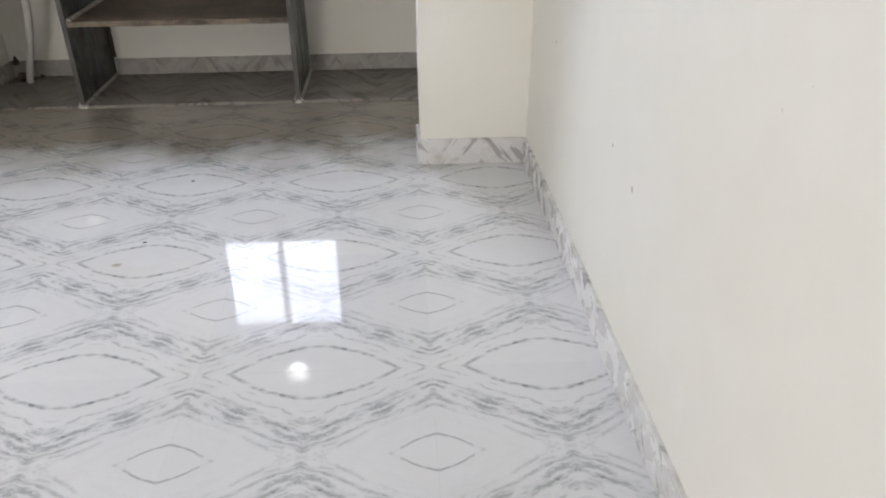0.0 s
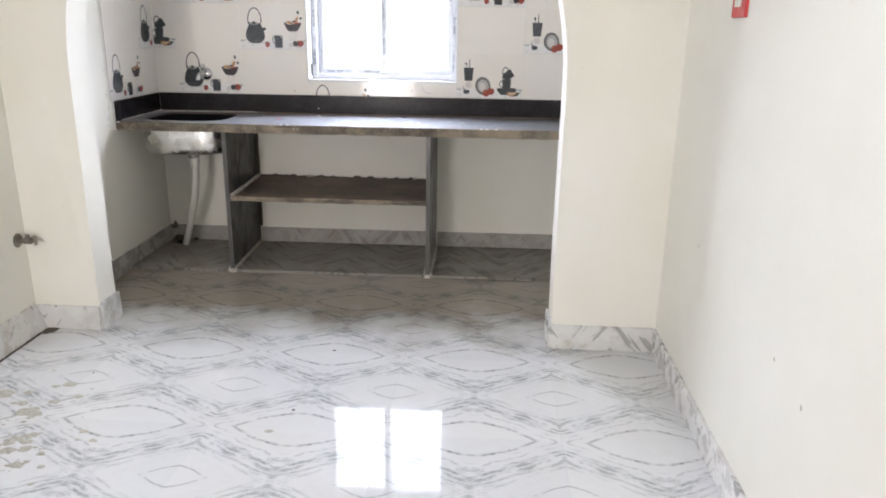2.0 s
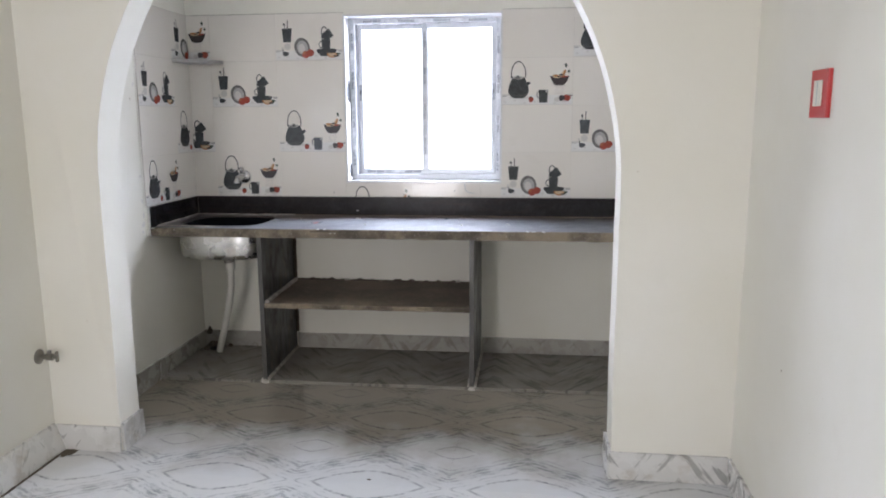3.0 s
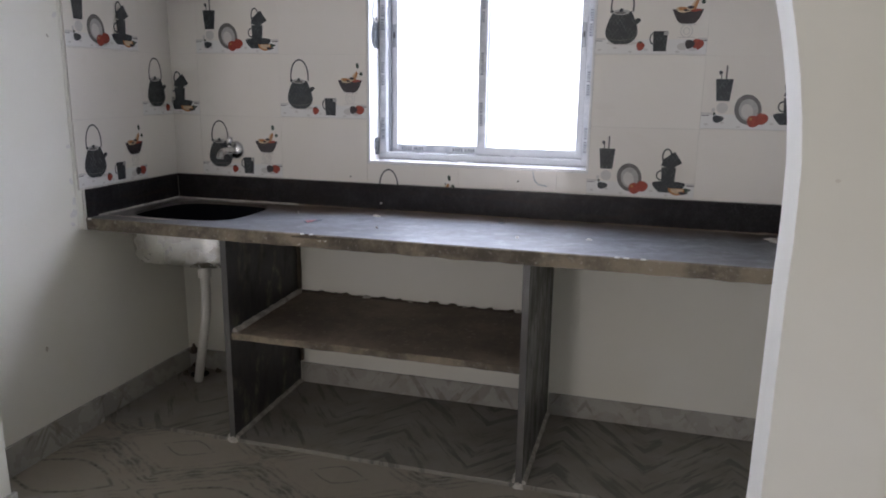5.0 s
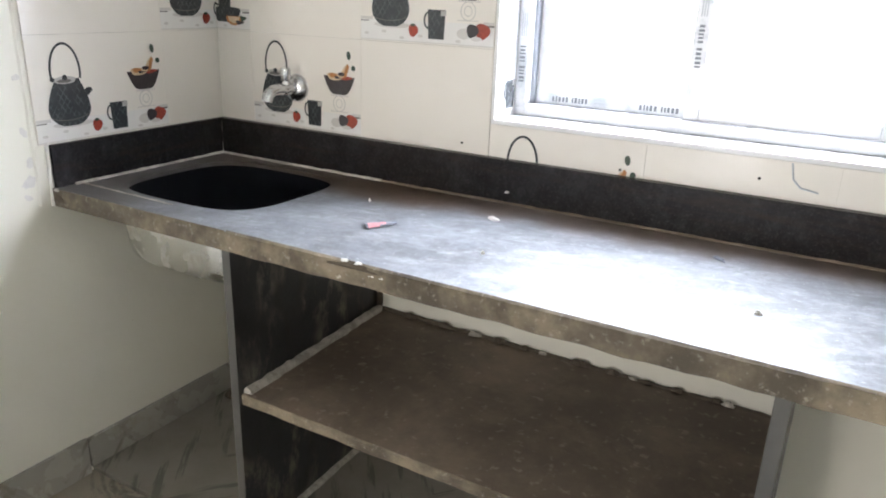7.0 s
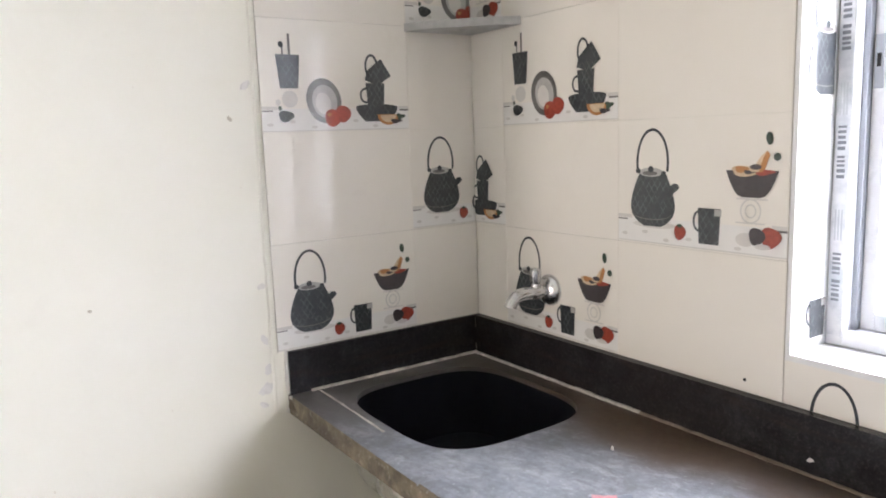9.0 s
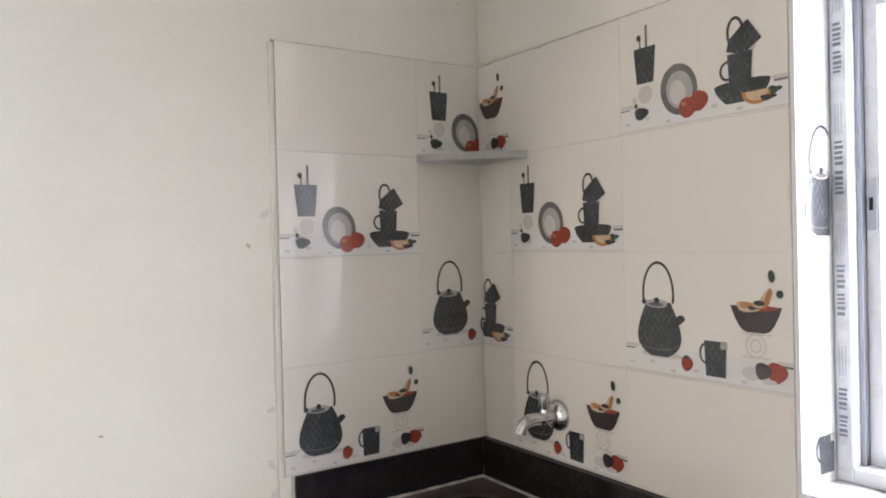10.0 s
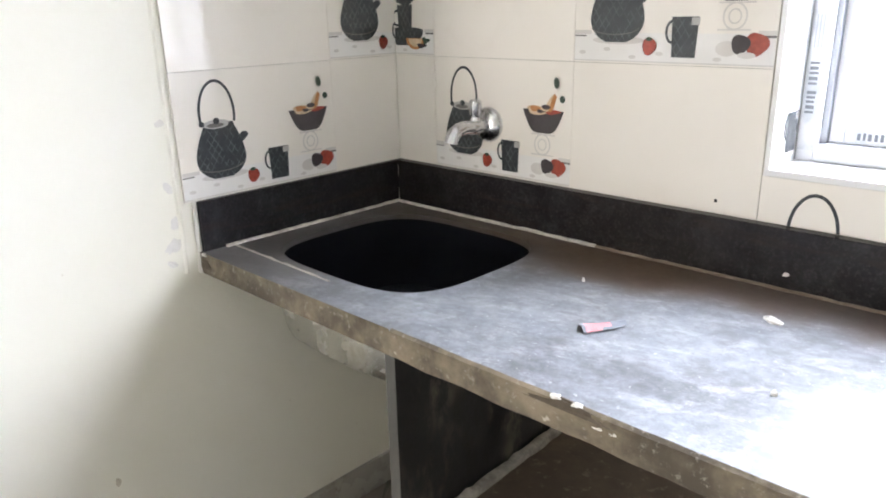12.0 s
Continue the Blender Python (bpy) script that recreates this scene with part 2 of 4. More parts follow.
    away = n.math("ADD", n.math("SQRT", n.math("ADD", n.math("MULTIPLY", dx, dx), n.math("MULTIPLY", dy, dy))), n.math("MULTIPLY", wander, 0.3))
    colour = n.mix(n.ramp(away, 0.1, 0.3, 0.9 * dusty, 0), colour, brown)
    near_sink = n.math("ADD", x, n.math("MULTIPLY", wander, 0.3))
    colour = n.mix(n.ramp(near_sink, -2.22, -1.9, 0.75 * dusty, 0), colour, (0.07, 0.058, 0.048))
    n.set(Base_Color=colour, Roughness=n.math("ADD", n.math("MULTIPLY", cover, 0.2), 0.29 - 0.05 * (1 - dusty)), IOR=1.5,
          Specular_IOR_Level=0.12 + 0.45 * dusty, Coat_Weight=0.1 * dusty, Coat_Roughness=n.ramp(n.noise(5, 5), 0.3, 0.7, 0.01, 0.03), Coat_IOR=1.5)
    return n.bump(n.noise(60, 4), 0.15, 0.0015).mat


def raw_edge_material():
    n = Nodes("sawn granite edge with cement dust")
    big = n.ramp(n.noise(5, 6, 0.65), 0.38, 0.62)
    colour = n.mix(big, (0.082, 0.066, 0.047), (0.26, 0.212, 0.148))
    grit = n.ramp(n.noise(70, 5, 0.7), 0.56, 0.7)
    colour = n.mix(n.math("MULTIPLY", grit, 0.6), colour, (0.4, 0.36, 0.31))
    chip = n.ramp(n.noise(19, 3, 0.6), 0.7, 0.73, 0, 0.8)
    n.set(Base_Color=n.mix(chip, colour, (0.56, 0.5, 0.42)), Roughness=0.75)
    return n.bump(n.noise(55, 6, 0.7), 0.7, 0.004).mat


def leg_material(name, low, high, veil):
    """Dark slab under a thin veil of dust, with soft pale cement smears."""
    n = Nodes(name)
    stone = n.mix(n.noise(120, 3), (0.008, 0.009, 0.011), (0.026, 0.027, 0.03))
    stone = n.mix(n.math("ADD", n.math("MULTIPLY", n.ramp(n.noise(7, 6, 0.65), 0.3, 0.7), 0.18), veil), stone, low)
    x, y, z = n.split()
    drip = n.noise(16, 8, 0.7, n.join(x, y, n.math("MULTIPLY", z, 0.45)))
    smear = n.math("MULTIPLY", n.ramp(drip, 0.46, 0.64, 0, 0.8), n.ramp(n.noise(4.0, 3), 0.42, 0.6, 0.12, 1.0))
    n.set(Base_Color=n.mix(smear, stone, high), Roughness=n.ramp(drip, 0.4, 0.7, 0.3, 0.75))
    return n.bump(n.noise(40, 5), 0.3, 0.002).mat


def shelf_material():
    n = Nodes("dusty brown stone shelf")
    big = n.ramp(n.noise(3, 9, 0.72, distortion=0.15), 0.34, 0.7)
    colour = n.mix(big, (0.12, 0.09, 0.066), (0.235, 0.178, 0.128))
    n.set(Base_Color=n.mix(n.ramp(n.noise(45, 5), 0.58, 0.72, 0, 0.5), colour, (0.33, 0.28, 0.23)), Roughness=0.7)
    return n.bump(n.noise(50, 5), 0.4, 0.002).mat


def mortar_material():
    n = Nodes("cement mortar")
    colour = n.mix(n.ramp(n.noise(30, 6, 0.7), 0.35, 0.65), (0.33, 0.3, 0.26), (0.56, 0.53, 0.47))
    n.set(Base_Color=colour, Roughness=0.9)
    return n.bump(n.noise(80, 6, 0.7), 0.9, 0.004).mat


def plain(name, colour, roughness=0.4, metallic=0.0, spread=0.12, scale=20.0, bump=0.0):
    n = Nodes(name)
    low = tuple(c * (1 - spread) for c in colour)
    high = tuple(min(0.95, c * (1 + spread)) for c in colour)
    n.set(Base_Color=n.mix(n.noise(scale, 5, 0.6), low, high), Metallic=metallic,
          Roughness=n.ramp(n.noise(scale * 0.6, 4), 0.3, 0.7, roughness * 0.8, min(1.0, roughness * 1.25)))
    if bump:
        n.bump(n.noise(scale * 3, 4), bump, 0.002)
    return n.mat


def steel_material():
    n = Nodes("brushed stainless steel")
    x, y, z = n.split()
    brushed = n.noise(3, 3, 0.6, n.join(n.math("MULTIPLY", x, 2.0), n.math("MULTIPLY", y, 2.0), n.math("MULTIPLY", z, 60.0)))
    stain = n.ramp(n.noise(11, 6, 0.65), 0.48, 0.68)
    n.set(Base_Color=n.mix(stain, (0.72, 0.71, 0.68), (0.58, 0.55, 0.49)), Metallic=1.0, Roughness=n.math("ADD", n.math("MULTIPLY", stain, 0.2), 0.24))
    return n.bump(brushed, 0.06, 0.001).mat


def basin_shade_material():
    n = Nodes("sink inside with painted shade")
    # Near-black colour stands in for the shade inside the deep bowl.
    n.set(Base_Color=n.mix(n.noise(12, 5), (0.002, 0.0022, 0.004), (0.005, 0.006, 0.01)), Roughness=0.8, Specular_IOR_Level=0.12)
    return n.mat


def iron_print_material():
    n = Nodes("printed black iron")
    x, y, z = n.split()
    along = n.math("ADD", x, y)
    one = n.math("PINGPONG", n.math("ADD", n.math("MULTIPLY", along, 1.5), z), 0.012)
    two = n.math("PINGPONG", n.math("SUBTRACT", n.math("MULTIPLY", along, 1.5), z), 0.012)
    lattice = n.ramp(n.math("MINIMUM", one, two), 0.0008, 0.0024, 0.5, 0.0)
    lattice = n.math("MULTIPLY", lattice, n.ramp(n.noise(40, 3), 0.4, 0.62))
    base = n.mix(n.noise(34, 5), (0.024, 0.029, 0.032), (0.062, 0.066, 0.07))
    n.set(Base_Color=n.mix(lattice, base, (0.17, 0.185, 0.19)), Roughness=0.12)
    return n.mat


def glass_material():
    n = Nodes("window glass")
    n.set(Base_Color=(0.97, 0.98, 0.98), Roughness=0.0, IOR=1.45, Transmission_Weight=1.0)
    return n.mat


def film_material():
    n = Nodes("smeared protective film on aluminium")
    cloud = n.ramp(n.noise(18, 6, 0.6), 0.4, 0.66)
    n.set(Base_Color=n.mix(cloud, (0.66, 0.675, 0.7), (0.47, 0.5, 0.54)), Roughness=0.25, Metallic=0.0)
    return n.mat


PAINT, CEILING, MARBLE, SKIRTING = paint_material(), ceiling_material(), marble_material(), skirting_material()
WALL_TILE, GRANITE, UPSTAND = wall_tile_material(), granite_material("dusty black granite", 1.0), granite_material("dark granite upstand", 0.06)
RAW_EDGE, SHELF, MORTAR = raw_edge_material(), shelf_material(), mortar_material()
LEG = leg_material("dark granite slab with cement smears", (0.06, 0.054, 0.048), (0.24, 0.215, 0.175), 0.0)
GREY_LEG = leg_material("grey dusty granite slab", (0.092, 0.088, 0.081), (0.13, 0.12, 0.106), 0.74)
GROUT = plain("pale grout", (0.5, 0.47, 0.42), 0.9)
STEEL, BASIN_SHADE = steel_material(), basin_shade_material()
CHROME = plain("chrome", (0.62, 0.62, 0.63), 0.26, 1.0, 0.04)
BRONZE = plain("dull nickel valve", (0.26, 0.245, 0.215), 0.38, 1.0, 0.15, 60)
PIPE = plain("white plastic hose", (0.62, 0.6, 0.54), 0.4)
ALUMINIUM = plain("white coated aluminium", (0.62, 0.635, 0.66), 0.3, 0.0, 0.05)
GROOVE = plain("grey aluminium groove", (0.3, 0.32, 0.35), 0.35, 0.6, 0.1)
FILM, GLASS, IRON = film_material(), glass_material(), iron_print_material()
INK = plain("dark blue grey ink", (0.14, 0.155, 0.18), 0.4)
FAINT = plain("pale grey ink", (0.4, 0.43, 0.46), 0.4)
SILL = plain("white marble window lining", (0.74, 0.74, 0.735), 0.07, 0.0, 0.04, 8)
RED = plain("red plastic switch plate", (0.52, 0.035, 0.035), 0.35, 0.0, 0.05)
IVORY = plain("ivory plastic switch", (0.75, 0.72, 0.64), 0.35, 0.0, 0.04)
PRINT_RED = plain("printed red fruit", (0.31, 0.06, 0.04), 0.12, 0.0, 0.6, 90)
PRINT_ORANGE = plain("printed orange fruit", (0.44, 0.2, 0.08), 0.12, 0.0, 0.3, 70)
PRINT_CREAM = plain("printed pale pasta", (0.6, 0.45, 0.3), 0.12, 0.0, 0.4, 60)
PRINT_GREEN = plain("printed green leaf", (0.05, 0.075, 0.055), 0.12, 0.0, 0.3, 60)
PRINT_BROWN = plain("printed brown bowl", (0.055, 0.044, 0.046), 0.12, 0.0, 0.4, 60)
PRINT_GREY = plain("printed grey plate", (0.15, 0.142, 0.135), 0.12, 0.0, 0.45, 40)
PRINT_SILVER = plain("printed pale plate", (0.42, 0.4, 0.385), 0.12, 0.0, 0.3, 40)
PRINT_SHADE = plain("printed soft shadow", (0.6, 0.575, 0.545), 0.1, 0.0, 0.12, 30)
PRINT_WHITE = plain("printed white shelf", (0.76, 0.745, 0.72), 0.1, 0.0, 0.04, 30)
PINK = plain("faded pink paper", (0.46, 0.2, 0.21), 0.7, 0.0, 0.3, 60)
CHALK = plain("white chip", (0.7, 0.68, 0.64), 0.8, 0.0, 0.1, 60)
RUBBLE = plain("brown dirt", (0.1, 0.08, 0.058), 0.95, 0.0, 0.4, 50, 0.6)
DARK = plain("black hole", (0.012, 0.011, 0.01), 0.9)


# ---- building helpers ----
def part(name, bm, material, parent=None, label="", smooth=False):
    bmesh.ops.recalc_face_normals(bm, faces=bm.faces)
    data = bpy.data.meshes.new(name)
    bm.to_mesh(data)
    bm.free()
    for m in material if isinstance(material, (list, tuple)) else [material]:
        data.materials.append(m)
    if smooth:
        data.polygons.foreach_set("use_smooth", [True] * len(data.polygons))
        data.set_sharp_from_angle(angle=radians(38))
    ob = new(name, data)
    if parent:
        ob.parent = parent
    if label:
        ob["label"] = label
    return ob


def add_box(bm, x0, x1, y0, y1, z0, z1, bevel=0.0, index=0):
    made = bmesh.ops.create_cube(bm, size=1, matrix=Matrix.Translation(((x0 + x1) / 2, (y0 + y1) / 2, (z0 + z1) / 2)) @ Matrix.Diagonal((x1 - x0, y1 - y0, z1 - z0, 1)))
    faces = {f for v in made["verts"] for f in v.link_faces}
    for f in faces:
        f.material_index = index
    if bevel:
        edges = {e for v in made["verts"] for e in v.link_edges}
        bmesh.ops.bevel(bm, geom=list(edges), offset=bevel, segments=2, affect="EDGES", profile=0.5)
    return bm


def box(*sizes, **options):
    return add_box(bmesh.new(), *sizes, **options)


def add_lathe(bm, profile, m, steps=28, index=0):
    """Turns (radius, height) pairs about the local z axis."""
    rings = []
    for r, h in profile:
        rings.append([bm.verts.new(m @ Vector((r * math.cos(2 * math.pi * i / steps), r * math.sin(2 * math.pi * i / steps), h))) for i in range(steps)])
    for a, b in zip(rings, rings[1:]):
        for i in range(steps):
            bm.faces.new((a[i], a[(i + 1) % steps], b[(i + 1) % steps], b[i])).material_index = index
    for ring in (rings[0], rings[-1]):
        bm.faces.new(ring).material_index = index
    return bm


def lathe(profile, m, steps=28):
    return add_lathe(bmesh.new(), profile, m, steps)


def add_tube(bm, points, radius, steps=12, ridge=0.0):
    rings, last = [], None
    for i, p in enumerate(points):
        p = Vector(p)
        way = (Vector(points[min(i + 1, len(points) - 1)]) - Vector(points[max(i - 1, 0)])).normalized()
        side = way.orthogonal().normalized() if last is None else (last - way * last.dot(way)).normalized()
        last = side
        up = way.cross(side)
        r = radius * (1 + (ridge if i % 2 else 0))
        rings.append([bm.verts.new(p + (side * math.cos(2 * math.pi * k / steps) + up * math.sin(2 * math.pi * k / steps)) * r) for k in range(steps)])
    for a, b in zip(rings, rings[1:]):
        for k in range(steps):
            bm.faces.new((a[k], a[(k + 1) % steps], b[(k + 1) % steps], b[k]))
    bm.faces.new(rings[0])
    bm.faces.new(rings[-1])
    return bm


def bezier(a, b, c, d, count):
    a, b, c, d = Vector(a), Vector(b), Vector(c), Vector(d)
    return [a * (1 - t) ** 3 + b * 3 * t * (1 - t) ** 2 + c * 3 * t * t * (1 - t) + d * t ** 3 for t in (i / (count - 1) for i in range(count))]


def blob(x, y, z, rx, ry, rz, seed, turn=0.0, detail=3):
    """An uneven low lump that lies on a surface at height z."""
    bm = bmesh.new()
    bmesh.ops.create_icosphere(bm, subdivisions=detail, radius=1)
    for v in bm.verts:
        k = 1 + 0.5 * noise.noise(v.co * 1.7 + Vector((seed * 3.1, seed, 0))) + 0.2 * noise.noise(v.co * 5 + Vector((seed, 0, seed)))
        v.co *= k
        v.co = Vector((v.co.x * rx, v.co.y * ry, max(v.co.z, -0.05) * rz))
    bm.transform(Matrix.Translation((x, y, z)) @ Matrix.Rotation(turn, 4, "Z"))
    return bm


def clip(bm, point, normal):
    """Cuts away what lies beyond the plane."""
    bmesh.ops.bisect_plane(bm, geom=bm.verts[:] + bm.edges[:] + bm.faces[:], plane_co=point, plane_no=normal, clear_outer=True)


def thing(name, x, y, z, label, category, group="", kind=""):
    ob = new(name)
    ob.location = (x, y, z)
    return tagged(ob, label, category, group, kind)


def joint(points, radius, seed):
    """A thin uneven line of mortar."""
    bm = bmesh.new()
    path = []
    for a, b in zip(points, points[1:]):
        a, b = Vector(a), Vector(b)
        steps = max(2, int((b - a).length / 0.02))
        path += [a.lerp(b, i / steps) + Vector((0, 0, 0.002 * noise.noise((a.lerp(b, i / steps) * 30)))) for i in range(steps)]
    path.append(Vector(points[-1]))
    add_tube(bm, path, radius, 6)
    for v in bm.verts:
        v.co += 0.35 * radius * Vector(noise.noise_vector(v.co * 40 + Vector((seed, 0, 0))))
    return bm


def keep(ob, parent):
    """Hangs ob under parent without moving it."""
    ob.parent = parent
    ob.matrix_parent_inverse = Matrix.Translation(parent.location).inverted()
    return ob


# ---- structure ----
def wall_with_window():
    bm = bmesh.new()
    y0, y1 = YB, YB + 0.21
    add_box(bm, XL - 0.2, WX0, y0, y1, -0.05, TOP)
    add_box(bm, WX1, XR + 0.2, y0, y1, -0.05, TOP)
    add_box(bm, WX0, WX1, y0, y1, -0.05, WZ0 - 0.012)
    add_box(bm, WX0, WX1, y0, y1, 2.65, TOP)
    # the strip over the window, with the round hole for an extractor
    cx, cz, r, steps = -0.865, 2.46, 0.095, 48
    x0, x1, z0, z1 = WX0, WX1, WZ1 + 0.012, 2.65
    rings = []
    for y in (y0, y1):
        inner, outer = [], []
        for i in range(steps):
            a = 2 * math.pi * (i + 0.5) / steps
            dx, dz = math.cos(a), math.sin(a)
            reach = min(((x1 if dx > 0 else x0) - cx) / dx, ((z1 if dz > 0 else z0) - cz) / dz)
            inner.append(bm.verts.new((cx + dx * r, y, cz + dz * r)))
            outer.append(bm.verts.new((cx + dx * reach, y, cz + dz * reach)))
        rings.append((inner, outer))
        for i in range(steps):
            j = (i + 1) % steps
            bm.faces.new((inner[i], inner[j], outer[j], outer[i]))
        for sx, ex in ((1, x1), (-1, x0)):
            for sz, ez in ((1, z1), (-1, z0)):
                corner = bm.verts.new((ex, y, ez))
                a = min((v for v in outer if abs(v.co.x - ex) < 1e-5), key=lambda v: (v.co - corner.co).length)
                b = min((v for v in outer if abs(v.co.z - ez) < 1e-5), key=lambda v: (v.co - corner.co).length)
                bm.faces.new((a, b, corner))
    for i in range(steps):
        j = (i + 1) % steps
        bm.faces.new((rings[0][0][i], rings[0][0][j], rings[1][0][j], rings[1][0][i]))
    return bm


wall_north = tagged(part("wall_north", wall_with_window(), PAINT), "cream painted kitchen wall with a window and cream tiles", "wall", kind="structure")
wall_west = tagged(part("wall_west", box(XL - 0.25, XL, AY1 - 0.1, YB, -0.05, TOP), PAINT), "cream painted plaster wall beside the sink", "wall", kind="structure")


# The opening is made up, to let the added side fill in.
def side_opening_wall():
    bm = bmesh.new()
    add_box(bm, XL - 0.25, XF, YF - 0.2, 2.6, -0.05, TOP)
    add_box(bm, XL - 0.25, XF, 4.0, AY1 - 0.1, -0.05, TOP)
    add_box(bm, XL - 0.25, XF, 2.6, 4.0, -0.05, 1.0)
    return add_box(bm, XL - 0.25, XF, 2.6, 4.0, 2.1, TOP)


tagged(part("wall_west_front", side_opening_wall(), PAINT), "cream painted plaster wall with a valve", "wall", kind="structure")
tagged(part("wall_east", box(XR, XR + 0.2, AY1 - 0.1, YB, -0.05, TOP), PAINT), "cream painted plain kitchen wall", "wall", kind="structure")


def drifted(bm):
    """Shears the right wall of the front room, which is not square to the kitchen."""
    for v in bm.verts:
        v.co.x += DRIFT * (v.co.y - AY0)
    return bm


def squinted(bm):
    """Shears the arch wall and its skirting, which run a little askew of the kitchen."""
    for v in bm.verts:
        v.co.y -= DRIFT * (v.co.x - JR)
    return bm


tagged(part("wall_east_front", drifted(box(XR, XR + 0.2, YF - 0.2, AY1 - 0.1, -0.05, TOP)), PAINT), "cream painted plain plaster wall with a red switch", "wall", kind="structure")


# Unseen wall; its opening is added only to pass the rear fill.
def rear_opening_wall():
    bm = bmesh.new()
    add_box(bm, XF, -2.3, YF - 0.2, YF, -0.05, TOP)
    add_box(bm, -1.4, XR, YF - 0.2, YF, -0.05, TOP)
    return add_box(bm, -2.3, -1.4, YF - 0.2, YF, 2.1, TOP)


tagged(part("wall_south", rear_opening_wall(), PAINT), "unseen cream painted wall with an opening added for the rear fill", "wall", kind="structure")
tagged(part("ceiling", box(XL - 0.2, XR + 0.2, YF - 0.2, YB + 0.21, TOP, TOP + 0.12), CEILING), "plain white painted ceiling", "ceiling", kind="structure")


def arch_wall():
    bm = bmesh.new()
    mid, half, steps = (JL + JR) / 2, (JR - JL) / 2, 48

    def waver(x, z):
        """Hand-trowelled edge: wanders a few millimetres along its height."""
        return x + 0.004 * noise.noise((x * 3, 1.0, z * 3.1)) + 0.0018 * noise.noise((x, 4.0, z * 14))

    heights = [-0.03 + (SPRING + 0.03) * i / 22 for i in range(22)]
    outline = [(XF, -0.03)] + [(waver(JL, z), z) for z in heights]
    for i in range(steps + 1):
        a = math.pi * (1 - i / steps)
        z = SPRING + RISE * math.sin(a)
        outline.append((waver(mid + half * math.cos(a), z), z))
    outline += [(waver(JR, z), z) for z in reversed(heights)] + [(XR, -0.03), (XR, TOP), (XF, TOP)]
    front = [bm.verts.new((x, AY0, z)) for x, z in outline]
    back = [bm.verts.new((x, AY1, z)) for x, z in outline]
    bm.faces.new(front)
    bm.faces.new(back)
    for i in range(len(front)):
        j = (i + 1) % len(front)
        bm.faces.new((front[i], front[j], back[j], back[i]))
    sharp = [e for e in bm.edges if e.calc_length() > 0 and len(e.link_faces) == 2 and abs(e.verts[0].co.y - e.verts[1].co.y) < 1e-6
             and JL - 0.02 <= min(v.co.x for v in e.verts) and max(v.co.x for v in e.verts) <= JR + 0.02 and max(v.co.z for v in e.verts) < TOP - 0.1]
    bmesh.ops.bevel(bm, geom=sharp, offset=0.007, segments=3, affect="EDGES", profile=0.5)
    return squinted(bm)


arch = tagged(part("wall_arch", arch_wall(), PAINT, smooth=True), "cream plastered dividing wall with a wide elliptical arch", "wall", kind="structure")

# floor: bedding, then one object for each marble tile
floor = tagged(part("floor", box(XL - 0.2, XR + 0.2, YF - 0.2, YB + 0.2, -0.12, -0.004), GROUT), "polished white marble tile floor with mirrored grey veins", "floor", kind="structure")

DUSTY_SHADED_SLAB = dusty_shaded_slab_material()
plinth = tagged(part("floor_plinth", box(XL, XR, 6.2, YB, -0.01, 0.016, bevel=0.004), DUSTY_SHADED_SLAB), "low marble slab under the kitchen counter", "floor", kind="structure")


def skirting_run(name, x0, x1, y0, y1, z0=0.0, height=0.118, lean=0.0, axis="x", askew=False):
    bm = box(x0, x1, y0, y1, z0, z0 + height, bevel=0.0015)
    for v in bm.verts:
        top = (v.co.z - z0) / height
        if axis == "x":
            v.co.y += lean * (1 - top)
        else:
            v.co.x += lean * (1 - top)
    if askew:
        squinted(bm)
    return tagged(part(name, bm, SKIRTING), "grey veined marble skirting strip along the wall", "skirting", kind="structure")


tagged(part("baseboard", drifted(box(XR - 0.013, XR, YF, AY0 - 0.02, 0, 0.118, bevel=0.0015)), SKIRTING), "grey veined marble skirting strip along the wall", "skirting", kind="structure")
skirting_run("baseboard", JR - 0.008, XR - 0.013, AY0 - 0.013, AY0, lean=-0.006, askew=True)
skirting_run("baseboard", JR - 0.013, JR, AY0 + 0.001, AY1, height=0.13, lean=-0.002, axis="y", askew=True)
skirting_run("baseboard", XF + 0.013, JL + 0.002, AY0 - 0.013, AY0, lean=-0.006, askew=True)
skirting_run("baseboard", JL, JL + 0.014, AY0 + 0.001, AY1 + 0.012, height=0.132, lean=0.004, axis="y", askew=True)
skirting_run("baseboard", XF, XF + 0.014, YF, AY0 + 0.02, height=0.125, lean=0.042, axis="y")
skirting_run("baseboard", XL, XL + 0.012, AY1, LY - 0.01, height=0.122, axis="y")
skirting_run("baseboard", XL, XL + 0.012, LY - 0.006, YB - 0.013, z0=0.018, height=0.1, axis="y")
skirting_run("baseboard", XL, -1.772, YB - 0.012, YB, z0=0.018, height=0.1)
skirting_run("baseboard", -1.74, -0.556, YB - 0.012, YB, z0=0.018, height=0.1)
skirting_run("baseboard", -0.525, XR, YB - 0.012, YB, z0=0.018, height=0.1)


